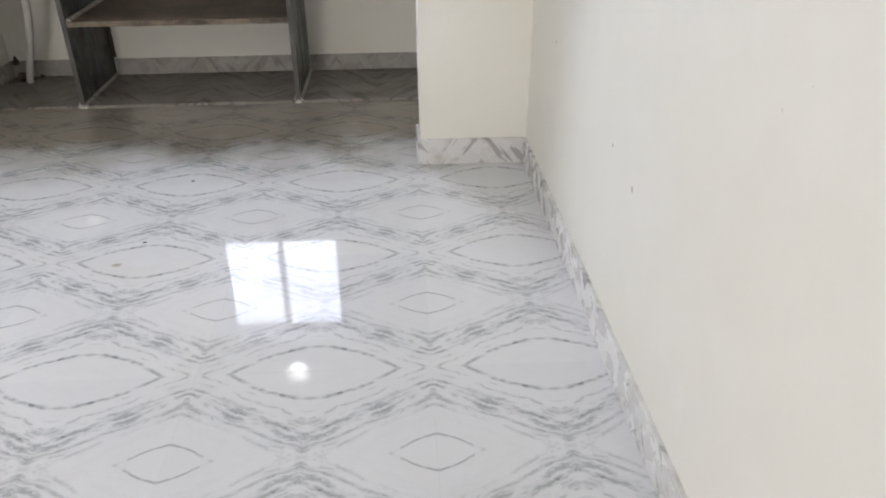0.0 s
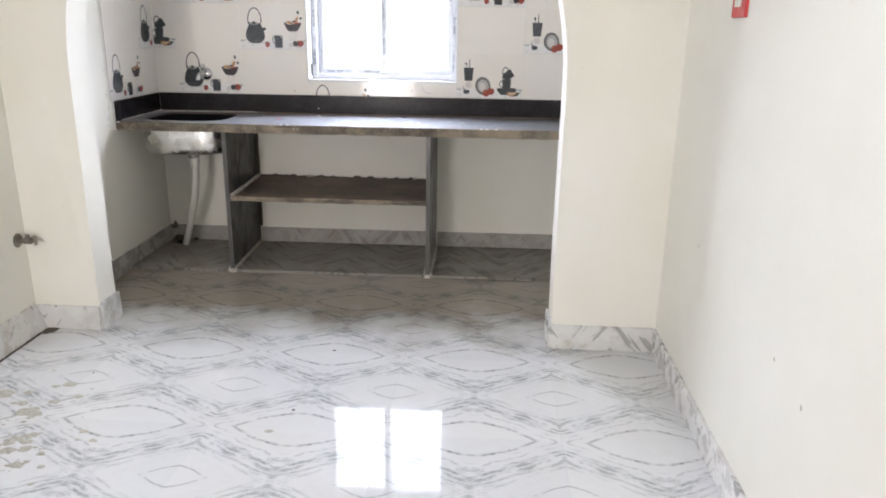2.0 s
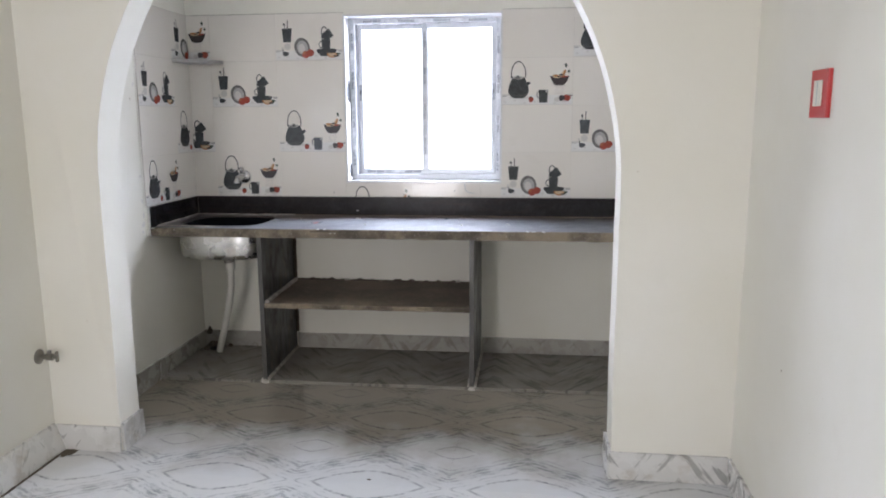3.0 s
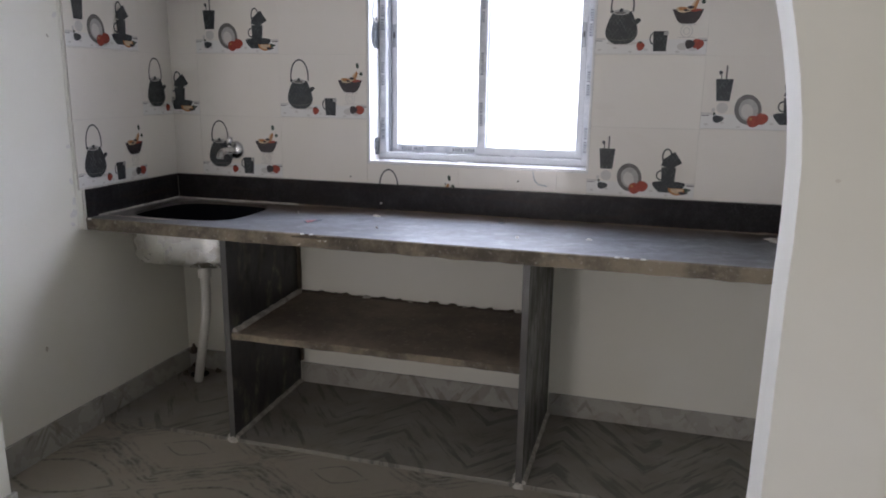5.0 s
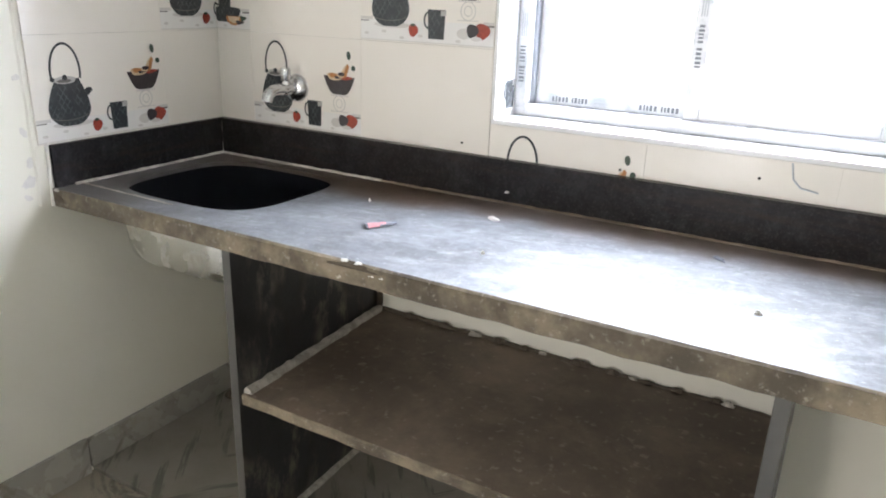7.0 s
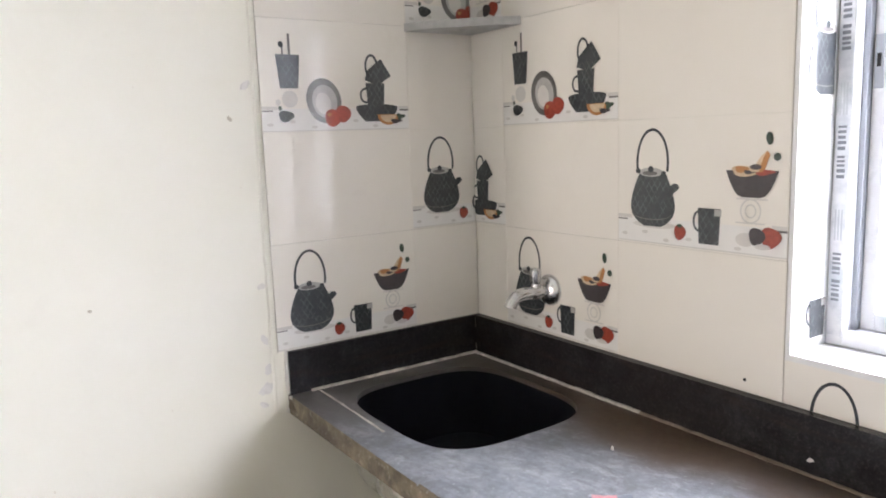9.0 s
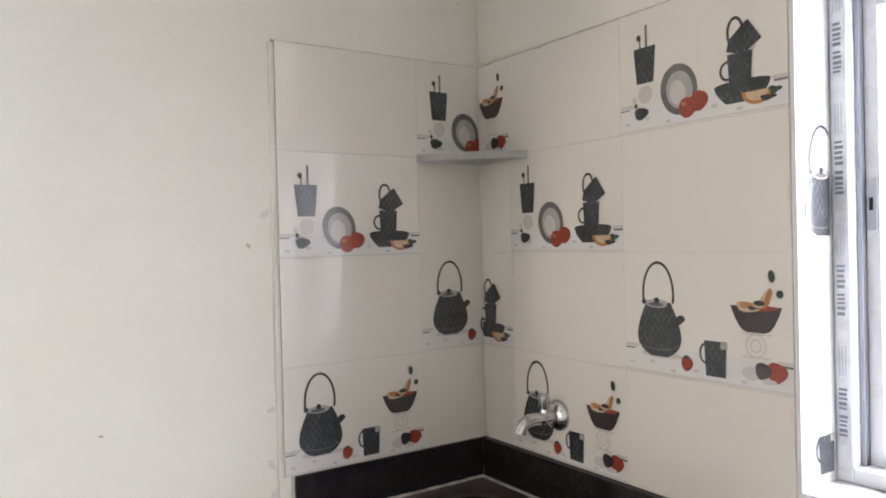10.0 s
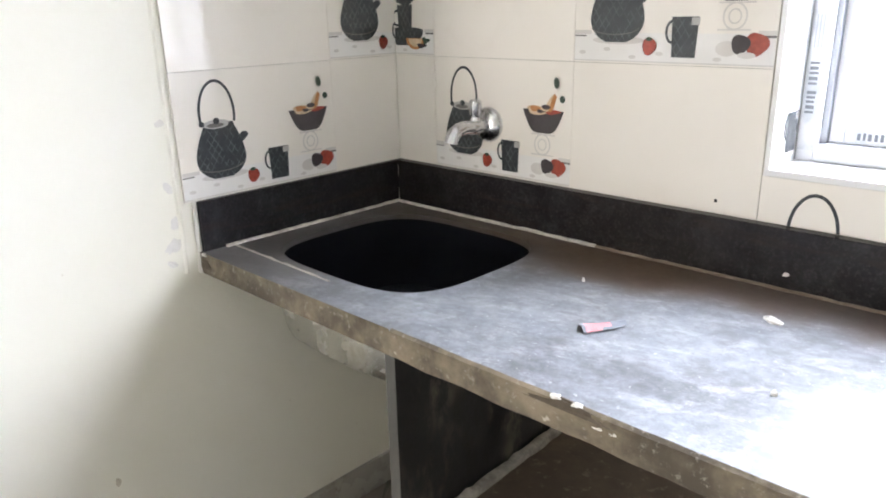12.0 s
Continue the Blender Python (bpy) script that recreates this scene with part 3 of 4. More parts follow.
# ---- window ----
def window():
    win = thing("window_1", (WX0 + WX1) / 2, YB + 0.1, WZ0, "white aluminium sliding window with printed protective film strips", "window", kind="structure")
    face = YB + 0.111
    bm = bmesh.new()
    # lining of the opening
    for x0, x1, z0, z1 in ((WX0 - 0.002, WX1 + 0.002, WZ0 - 0.012, WZ0), (WX0 - 0.002, WX1 + 0.002, WZ1, WZ1 + 0.012),
                           (WX0 - 0.002, WX0 + 0.008, WZ0, WZ1), (WX1 - 0.008, WX1 + 0.002, WZ0, WZ1)):
        add_box(bm, x0, x1, YB - 0.012, YB + 0.2, z0, z1)
    keep(part("window_sill", bm, SILL, label="white marble lining and sill"), win)
    x0, x1, z0, z1 = WX0 + 0.009, WX1 - 0.009, WZ0 + 0.001, WZ1 - 0.001
    w = 0.033
    bm = bmesh.new()
    add_box(bm, x0, x0 + w, face, face + 0.075, z0, z1, 0.002)
    add_box(bm, x1 - w, x1, face, face + 0.075, z0, z1, 0.002)
    add_box(bm, x0 + w, x1 - w, face, face + 0.075, z0, z0 + 0.03, 0.002)
    add_box(bm, x0 + w, x1 - w, face, face + 0.075, z1 - 0.03, z1, 0.002)
    outer = keep(part("window_frame", bm, ALUMINIUM), win)
    mid = (x0 + x1) / 2

    def sash(a, b, y, left_stile, right_stile):
        bm = bmesh.new()
        za, zb, rail = z0 + 0.031, z1 - 0.031, 0.034
        add_box(bm, a, a + left_stile, y, y + 0.024, za, zb, 0.002)
        add_box(bm, b - right_stile, b, y, y + 0.024, za, zb, 0.002)
        add_box(bm, a + left_stile, b - right_stile, y + 0.001, y + 0.023, za, za + rail, 0.002)
        add_box(bm, a + left_stile, b - right_stile, y + 0.001, y + 0.023, zb - 0.03, zb, 0.002)
        frame_ob = keep(part("sash", bm, ALUMINIUM), win)
        glass = part("pane", box(a + left_stile, b - right_stile, y + 0.010, y + 0.014, za + rail, zb - 0.03), GLASS)
        glass.visible_shadow = False
        glass.parent = frame_ob
        glass.matrix_parent_inverse = Matrix.Identity(4)
        return frame_ob

    sash(x0 + w + 0.01, mid + 0.022, face + 0.046, 0.027, 0.038)
    sash(mid - 0.022, x1 - w - 0.001, face + 0.018, 0.038, 0.027)
    keep(part("groove", box(x0 + w, x0 + w + 0.01, face + 0.03, face + 0.075, z0 + 0.03, z1 - 0.03), GROOVE), win)
    # film strips
    film_y = face - 0.0012
    bm = bmesh.new()
    add_box(bm, x0 + 0.003, x0 + w - 0.003, film_y, face, z0 + 0.02, z1 - 0.01)
    add_box(bm, x1 - w + 0.004, x1 - 0.003, film_y, face, z0 + 0.01, z1 - 0.01)
    add_box(bm, x0 + w, x1 - w, film_y, face, z1 - 0.028, z1 - 0.004)
    add_box(bm, x0 + w + 0.04, mid - 0.024, face + 0.0455, face + 0.047, z0 + 0.034, z0 + 0.063)
    add_box(bm, mid - 0.018, mid + 0.016, face + 0.0168, face + 0.018, z0 + 0.06, z1 - 0.05)
    add_box(bm, x0 + w + 0.04, mid - 0.024, face + 0.0455, face + 0.047, z1 - 0.06, z1 - 0.034)
    keep(part("protective_film", bm, FILM, label="smeared grey protective film"), win)
    # printed marks on the film, as bars
    bm = bmesh.new()
    rng = random.Random(4)

    def marks(x, y, z, upright, height=0.017, count=10, index=0):
        at = 0.0
        for i in range(count):
            wide = rng.choice((0.006, 0.008, 0.009))
            if i == 5:
                at += 0.007
            bar = height * rng.uniform(0.85, 1.0)
            if upright:
                add_box(bm, x, x + bar, y - 0.0006, y, z + at, z + at + wide * 0.75, index=index)
            else:
                add_box(bm, x + at, x + at + wide * 0.75, y - 0.0006, y, z, z + bar, index=index)
            at += wide + 0.0022

    for k in range(4):
        marks(x0 + 0.008, film_y, z0 + 0.09 + 0.24 * k, True, index=0)
        marks(x1 - w + 0.008, film_y, z0 + 0.06 + 0.24 * k, True, 0.014)
        marks(mid - 0.01, face + 0.0168, z0 + 0.16 + 0.22 * k, True, 0.014)
        marks(x0 + w + 0.06 + 0.22 * k, film_y, z1 - 0.023, False, 0.014)
        for j in range(3):
            add_box(bm, x0 + 0.009 + 0.006 * j, x0 + 0.012 + 0.006 * j, film_y - 0.0006, film_y, z0 + 0.21 + 0.24 * k, z0 + 0.27 + 0.24 * k, index=1)
            add_box(bm, mid - 0.01 + 0.006 * j, mid - 0.007 + 0.006 * j, face + 0.0162, face + 0.0168, z0 + 0.28 + 0.22 * k, z0 + 0.34 + 0.22 * k, index=1)
    marks(x0 + w + 0.06, face + 0.0455, z0 + 0.04, False, 0.015)
    marks(mid - 0.14, face + 0.0455, z0 + 0.04, False, 0.015)
    for j in range(2):
        add_box(bm, x0 + w + 0.18, x0 + w + 0.21, face + 0.0449, face + 0.0455, z0 + 0.043 + 0.009 * j, z0 + 0.047 + 0.009 * j, index=1)
    keep(part("print_marks", bm, [INK, FAINT], label="dark bars of printed lettering"), win)
    for x, y in ((x0 + w + 0.014, face + 0.046), (x1 - w - 0.024, face + 0.018)):
        bm = box(x, x + 0.018, y - 0.004, y, 1.62, 1.72, bevel=0.0015)
        latch = keep(part("latch", bm, GROOVE, label="grey recessed sliding latch"), win)
        part("latch_hole", box(x + 0.005, x + 0.012, y - 0.006, y - 0.004, 1.66, 1.685), DARK, latch)
    return win


window_1 = window()
sill_bit = blob(-0.965, 6.90, WZ0, 0.022, 0.014, 0.005, 5)
tagged(part("debris_flake", sill_bit, CHALK), "small grey flake lying on the white window sill", "debris")


# ---- wall tiles and their printed pictures ----
class Print:
    """Flat printed shapes in tile units: s across 0..1, t up 0..1."""

    def __init__(self):
        self.bm, self.layer = bmesh.new(), 0

    def shape(self, points, index):
        self.layer += 1
        lift = 0.00025 + 0.00006 * self.layer
        face = self.bm.faces.new([self.bm.verts.new((s * TILE_W, -lift, t * TILE_H)) for s, t in points])
        face.material_index = index
        return self

    def oval(self, s, t, rs, rt, index, a0=0.0, a1=360.0, turn=0.0, wobble=0.0, steps=26):
        ratio = TILE_W / TILE_H
        pts = []
        for i in range(steps):
            a = radians(a0 + (a1 - a0) * i / (steps - (0 if a1 - a0 >= 360 else 1)))
            k = 1 + wobble * math.sin(3 * a + 1)
            x, y = rs * math.cos(a) * k * ratio, rt * math.sin(a) * k
            c, d = math.cos(radians(turn)), math.sin(radians(turn))
            pts.append((s + (x * c - y * d) / ratio, t + x * d + y * c))
        return self.shape(pts, index)

    def arc(self, s, t, rs, rt, width, index, a0, a1, steps=22):
        ratio = TILE_W / TILE_H
        inner, outer = [], []
        for i in range(steps + 1):
            a = radians(a0 + (a1 - a0) * i / steps)
            outer.append((s + rs * math.cos(a), t + rt * math.sin(a)))
            inner.append((s + (rs - width / ratio) * math.cos(a), t + (rt - width) * math.sin(a)))
        for i in range(steps):
            self.layer -= 1
            self.shape([outer[i], outer[i + 1], inner[i + 1], inner[i]], index)
        self.layer += 1
        return self

    def quad(self, s0, s1, t0, t1, index, taper=0.0):
        return self.shape([(s0 + taper, t0), (s1 - taper, t0), (s1, t1), (s0, t1)], index)

    def turned(self, s, half, index, steps=18):
        """A symmetric body: half(f) gives (half width, height) for f from 0 to 1."""
        side = [half(i / steps) for i in range(steps + 1)]
        return self.shape([(s + w, t) for w, t in side] + [(s - w, t) for w, t in reversed(side)], index)


PRINTS = [IRON, PRINT_RED, PRINT_ORANGE, PRINT_CREAM, PRINT_GREEN, PRINT_BROWN, PRINT_GREY, PRINT_SILVER, PRINT_SHADE, PRINT_WHITE]
P_IRON, P_RED, P_ORANGE, P_CREAM, P_GREEN, P_BROWN, P_GREY, P_SILVER, P_SHADE, P_WHITE = range(10)


def shelf_print(p):
    p.quad(0.0, 1.0, 0.02, 0.215, P_WHITE)
    p.quad(0.0, 1.0, 0.012, 0.022, P_SHADE)
    p.quad(0.0, 0.07, 0.19, 0.2, P_GREY)
    p.quad(0.93, 1.0, 0.19, 0.205, P_GREY)
    p.quad(0.0, 0.10, 0.205, 0.235, P_SHADE)
    p.quad(0.92, 1.0, 0.205, 0.235, P_SHADE)
    for i in range(7):
        p.oval(0.05 + 0.14 * i, 0.075 + 0.03 * math.sin(i * 2.1), 0.02, 0.014, P_SHADE, steps=12)


def kettle_print():
    p = Print()
    shelf_print(p)
    p.oval(0.25, 0.165, 0.14, 0.03, P_SHADE)
    p.arc(0.237, 0.66, 0.108, 0.268, 0.023, P_IRON, -16, 196, 26)
    p.turned(0.239, lambda f: (0.146 * math.sqrt(max(0.0, 1 - ((0.38 - f) / 0.41) ** 2)) if f < 0.38 else 0.146 - 0.062 * ((f - 0.38) / 0.62) ** 1.6, 0.15 + 0.43 * f), P_IRON)
    p.shape([(0.32, 0.44), (0.375, 0.5), (0.4, 0.495), (0.412, 0.468), (0.385, 0.43), (0.362, 0.41), (0.32, 0.36)], P_IRON)
    p.oval(0.228, 0.582, 0.078, 0.036, P_SILVER)
    p.oval(0.222, 0.574, 0.05, 0.018, P_GREY)
    p.oval(0.228, 0.606, 0.018, 0.026, P_IRON)
    p.oval(0.143, 0.592, 0.016, 0.022, P_IRON)
    p.oval(0.312, 0.572, 0.016, 0.022, P_IRON)
    p.arc(0.23, 0.26, 0.135, 0.06, 0.008, P_GREY, 190, 350)
    p.oval(0.418, 0.125, 0.036, 0.06, P_RED, wobble=0.06)
    p.oval(0.416, 0.175, 0.018, 0.014, P_GREEN, steps=10)
    p.arc(0.53, 0.225, 0.035, 0.08, 0.018, P_IRON, 80, 280)
    p.quad(0.525, 0.655, 0.055, 0.325, P_IRON, 0.008)
    p.quad(0.62, 0.66, 0.27, 0.32, P_SILVER)
    p.turned(0.815, lambda f: (0.045 + 0.09 * math.sqrt(f), 0.42 + 0.19 * f), P_BROWN)
    p.oval(0.79, 0.606, 0.085, 0.036, P_CREAM, wobble=0.16)
    p.oval(0.875, 0.6, 0.05, 0.022, P_RED, wobble=0.2, steps=14)
    p.oval(0.762, 0.618, 0.036, 0.024, P_ORANGE, wobble=0.15, steps=12)
    p.oval(0.802, 0.598, 0.03, 0.014, P_BROWN, wobble=0.2, steps=12)
    p.shape([(0.81, 0.6), (0.86, 0.71), (0.89, 0.75), (0.905, 0.72), (0.885, 0.63), (0.865, 0.6)], P_CREAM)
    p.shape([(0.85, 0.6), (0.872, 0.7), (0.89, 0.748), (0.905, 0.72), (0.885, 0.63), (0.868, 0.6)], P_ORANGE)
    p.oval(0.835, 0.635, 0.03, 0.02, P_BROWN, steps=12)
    p.oval(0.9, 0.83, 0.017, 0.045, P_GREEN, turn=8)
    p.oval(0.94, 0.705, 0.018, 0.028, P_GREEN, turn=30)
    p.arc(0.815, 0.325, 0.055, 0.09, 0.012, P_SHADE, 0, 360)
    p.arc(0.815, 0.325, 0.03, 0.05, 0.01, P_SHADE, 0, 360)
    p.quad(0.74, 0.9, 0.405, 0.415, P_SHADE)
    p.quad(0.74, 0.89, 0.235, 0.245, P_SHADE)
    p.oval(0.79, 0.12, 0.05, 0.05, P_SHADE)
    p.oval(0.92, 0.15, 0.05, 0.074, P_RED, wobble=0.1)
    p.oval(0.85, 0.15, 0.042, 0.062, P_BROWN, wobble=0.08)
    p.oval(0.88, 0.08, 0.04, 0.02, P_SHADE)
    return p.bm


def plate_print():
    p = Print()
    shelf_print(p)
    p.quad(0.185, 0.2, 0.66, 0.87, P_GREY)
    p.quad(0.145, 0.154, 0.66, 0.77, P_IRON)
    p.oval(0.142, 0.775, 0.016, 0.028, P_IRON, turn=20, steps=12)
    p.quad(0.105, 0.255, 0.395, 0.69, P_IRON, 0.018)
    p.oval(0.18, 0.3, 0.045, 0.065, P_SHADE)
    p.arc(0.18, 0.3, 0.05, 0.075, 0.01, P_SHADE, 0, 360)
    p.oval(0.105, 0.27, 0.016, 0.03, P_SHADE, steps=10)
    p.oval(0.15, 0.15, 0.048, 0.05, P_IRON, wobble=0.1)
    p.oval(0.115, 0.22, 0.012, 0.022, P_GREEN, steps=8)
    p.oval(0.4, 0.285, 0.115, 0.205, P_GREY, turn=14)
    p.oval(0.405, 0.28, 0.082, 0.15, P_SILVER, turn=14)
    p.oval(0.395, 0.26, 0.05, 0.1, P_SHADE, turn=14)
    p.oval(0.525, 0.165, 0.052, 0.078, P_RED, wobble=0.05)
    p.oval(0.455, 0.13, 0.056, 0.08, P_RED, wobble=0.04)
    p.oval(0.43, 0.16, 0.014, 0.018, P_ORANGE, steps=10)
    p.turned(0.765, lambda f: (0.085 + 0.065 * math.sin(math.pi * f * 0.5), 0.09 + 0.14 * f), P_IRON)
    p.oval(0.765, 0.228, 0.148, 0.026, P_IRON)
    p.arc(0.69, 0.335, 0.045, 0.075, 0.02, P_IRON, 70, 290)
    p.quad(0.69, 0.825, 0.215, 0.45, P_IRON, 0.01)
    p.quad(0.69, 0.825, 0.445, 0.453, P_GREY)
    p.arc(0.735, 0.605, 0.048, 0.115, 0.022, P_IRON, 20, 215)
    p.shape([(0.685, 0.475), (0.78, 0.43), (0.875, 0.52), (0.805, 0.675), (0.785, 0.66), (0.7, 0.56)], P_IRON)
    p.oval(0.845, 0.155, 0.08, 0.1, P_ORANGE, 180, 360)
    p.oval(0.845, 0.15, 0.058, 0.07, P_CREAM, 180, 360)
    p.oval(0.935, 0.135, 0.03, 0.028, P_GREEN, wobble=0.3)
    p.oval(0.9, 0.09, 0.04, 0.02, P_BROWN, wobble=0.2)
    return p.bm


def tile_at(wall, place, s0, s1, t0=0.0, t1=1.0, picture=None, gap=0.00025):
    """One glazed tile, cut to s0..s1 and t0..t1 of its width and height; place takes tile space to the world."""
    bm = box(s0 * TILE_W + gap, s1 * TILE_W - gap, 0.0, 0.0075, t0 * TILE_H + gap, t1 * TILE_H - gap, bevel=0.0005)
    bm.transform(place)
    ob = part("tile", bm, WALL_TILE, wall)
    if picture:
        bm = picture()
        for co, no in (((s0 * TILE_W + 0.001, 0, 0), (-1, 0, 0)), ((s1 * TILE_W - 0.001, 0, 0), (1, 0, 0)),
                       ((0, 0, t0 * TILE_H + 0.001), (0, 0, -1)), ((0, 0, t1 * TILE_H - 0.001), (0, 0, 1))):
            clip(bm, co, no)
        bm.transform(place)
        data = bpy.data.meshes.new("printed_picture")
        bm.normal_update()
        bm.to_mesh(data)
        bm.free()
        for m in PRINTS:
            data.materials.append(m)
        shown = new("printed_picture", data)
        shown.parent = ob
        shown["label"] = "printed kettle, mug and fruit bowl" if picture is kettle_print else "printed utensil pot, plate and stacked mugs"
    return ob


TILE_FACE_N, TILE_FACE_W = YB - 0.008, XL + 0.008
K, P = kettle_print, plate_print


def north_column(x, s0, s1, pictures):
    for row, picture in enumerate(pictures):
        tile_at(wall_north, Matrix.Translation((x, TILE_FACE_N, TILE_Z + TILE_H * (3 - row))), s0, s1, picture=picture)


def west_column(y, s0, s1, pictures):
    for row, picture in enumerate(pictures):
        place = Matrix.Translation((TILE_FACE_W, y, TILE_Z + TILE_H * (3 - row))) @ Matrix.Rotation(radians(90), 4, "Z")
        tile_at(wall_west, place, s0, s1, picture=picture)


north_column(-2.658, 0.662, 1.0, (K, None, P, None))
north_column(-2.234, 0, 1, (None, P, None, K))
north_column(-1.81, 0, 1, (P, None, K, None))
north_column(-0.412, 0, 1, (None, K, None, P))
north_column(0.012, 0, 1, (K, None, P, None))
north_column(0.436, 0, 0.38, (None, K, None, P))
west_column(6.178, 0, 1, (None, P, None, K))
west_column(6.602, 0, 0.522, (P, None, K, None))
for x, s1, picture in ((-1.385, 1, K), (-0.961, 1, None), (-0.537, 0.295, None)):
    tile_at(wall_north, Matrix.Translation((x, TILE_FACE_N, 1.109 - TILE_H)), 0, s1, (TILE_Z - 1.109 + TILE_H) / TILE_H, 1.0, picture)


def plaster_ridge():
    bm = joint([(XL, 6.165, 0.86), (XL, 6.165, 1.4), (XL, 6.167, 2.138)], 0.006, 3)
    return bm


def reveal_print(picture, y, z, s0, s1):
    """The tail of a printed tile on the window's left lining."""
    bm = picture()
    for co, no in (((s0 * TILE_W, 0, 0), (-1, 0, 0)), ((s1 * TILE_W, 0, 0), (1, 0, 0))):
        clip(bm, co, no)
    bm.transform(Matrix.Translation((WX0 + 0.0085, y, z)) @ Matrix.Rotation(radians(90), 4, "Z"))
    keep(part("printed_picture", bm, PRINTS, label="printed black kettle on the white lining"), window_1)


reveal_print(K, 6.807, 1.57, 0.08, 0.3)
reveal_print(K, 6.657, 1.128, 0.478, 0.66)


for name, points, seed in (("trim", [(XL + 0.004, YB - 0.004, 2.142), (WX0, YB - 0.004, 2.142)], 5), ("trim", [(WX1, YB - 0.004, 2.142), (XR, YB - 0.004, 2.142)], 6),
                           ("trim", [(XL + 0.003, 6.17, 2.142), (XL + 0.003, YB - 0.01, 2.142)], 7)):
    tagged(part(name, joint(points, 0.0045, seed), GROUT), "ragged grey mortar line along the top of the tiles", "mortar", kind="structure")


# ---- corner shelf ----
def corner_shelf():
    bm = bmesh.new()
    x, y, r, steps = XL + 0.0085, YB - 0.0085, 0.225, 16
    for z in (1.848, 1.869):
        bm.verts.new((x, y, z))
        for i in range(steps + 1):
            a = math.pi / 2 * i / steps
            k = r * (1 - 0.2 * math.sin(2 * a))
            bm.verts.new((x + k * math.sin(a), y - k * math.cos(a), z))
    bm.verts.ensure_lookup_table()
    n = steps + 2
    bm.faces.new(bm.verts[:n])
    bm.faces.new(bm.verts[n:])
    for i in range(n):
        j = (i + 1) % n
        bm.faces.new((bm.verts[i], bm.verts[j], bm.verts[n + j], bm.verts[n + i]))
    return bm


shelf_stone = plain("rough grey marble", (0.42, 0.41, 0.4), 0.5, 0.0, 0.35, 35, 0.3)
tagged(part("corner_shelf", corner_shelf(), shelf_stone), "small rounded grey marble shelf in the tiled corner", "shelf")


# ---- counter ----
HX, HY, HA, HB = -2.043, 6.522, 0.253, 0.226


def hole_point(a, grow=0.0):
    """The sink's opening: a rectangle with very round corners."""
    c, s, e = math.cos(a), math.sin(a), 0.55
    return (HX + (HA + grow) * math.copysign(abs(c) ** e, c), HY + (HB + grow) * math.copysign(abs(s) ** e, s))


def hole_ring(count, grow):
    """The same outline at even steps along its length."""
    dense = [Vector(hole_point(2 * math.pi * i / 720, grow)) for i in range(721)]
    run = [0.0]
    for a, b in zip(dense, dense[1:]):
        run.append(run[-1] + (b - a).length)
    ring, k = [], 0
    for i in range(count):
        want = run[-1] * i / count
        while run[k + 1] < want:
            k += 1
        ring.append(dense[k].lerp(dense[k + 1], (want - run[k]) / max(1e-9, run[k + 1] - run[k])))
    return ring


def counter_top():
    bm = bmesh.new()
    x0, xm, x1, yb = XL + 0.002, -1.74, XR - 0.002, YB - 0.002
    steps = 96
    angles = [2 * math.pi * i / steps for i in range(steps)]
    inner, outer = {}, {}
    corners = [math.atan2(y - HY, x - HX) % (2 * math.pi) for x in (x0, xm) for y in (CY, yb)]
    angles = sorted(angles + corners)
    for z in (CZ, CZ - CT):
        for i, a in enumerate(angles):
            dx, dy = math.cos(a), math.sin(a)
            reach = min(((xm if dx > 0 else x0) - HX) / dx if abs(dx) > 1e-9 else 9, ((yb if dy > 0 else CY) - HY) / dy if abs(dy) > 1e-9 else 9)
            inner[z, i] = bm.verts.new((*hole_point(a), z))
            outer[z, i] = bm.verts.new((HX + dx * reach, HY + dy * reach, z))
        for i in range(len(angles)):
            j = (i + 1) % len(angles)
            bm.faces.new((inner[z, i], inner[z, j], outer[z, j], outer[z, i]))
    for i in range(len(angles)):
        j = (i + 1) % len(angles)
        bm.faces.new((inner[CZ, i], inner[CZ, j], inner[CZ - CT, j], inner[CZ - CT, i]))
        front = abs(outer[CZ, i].co.y - CY) < 1e-4 and abs(outer[CZ, j].co.y - CY) < 1e-4
        if front:
            bm.faces.new((outer[CZ, i], outer[CZ, j], outer[CZ - CT, j], outer[CZ - CT, i])).material_index = 1
    # the plain length, with an uneven sawn front
    count = 110
    rows = []
    for i in range(count + 1):
        x = xm + (x1 - xm) * i / count
        fade = min(1, i / 4)
        j1 = 0.0022 * fade * noise.noise((x * 9, 0, 3)) + 0.0015 * fade * noise.noise((x * 41, 2, 3))
        j2 = 0.004 * fade * noise.noise((x * 13, 7, 1))
        chipped = 0.004 * max(0, noise.noise((x * 23, 5, 9)) - 0.15) * fade
        rows.append([bm.verts.new(p) for p in ((x, yb, CZ), (x, CY + 0.006 + chipped + j1, CZ), (x, CY + j1, CZ - 0.004 - chipped), (x, CY + j2 * 0.5, CZ - CT + j2), (x, yb, CZ - CT))])
    for a, b in zip(rows, rows[1:]):
        for k in range(4):
            bm.faces.new((a[k], b[k], b[k + 1], a[k + 1])).material_index = 1 if k in (1, 2) else 0
    return bm


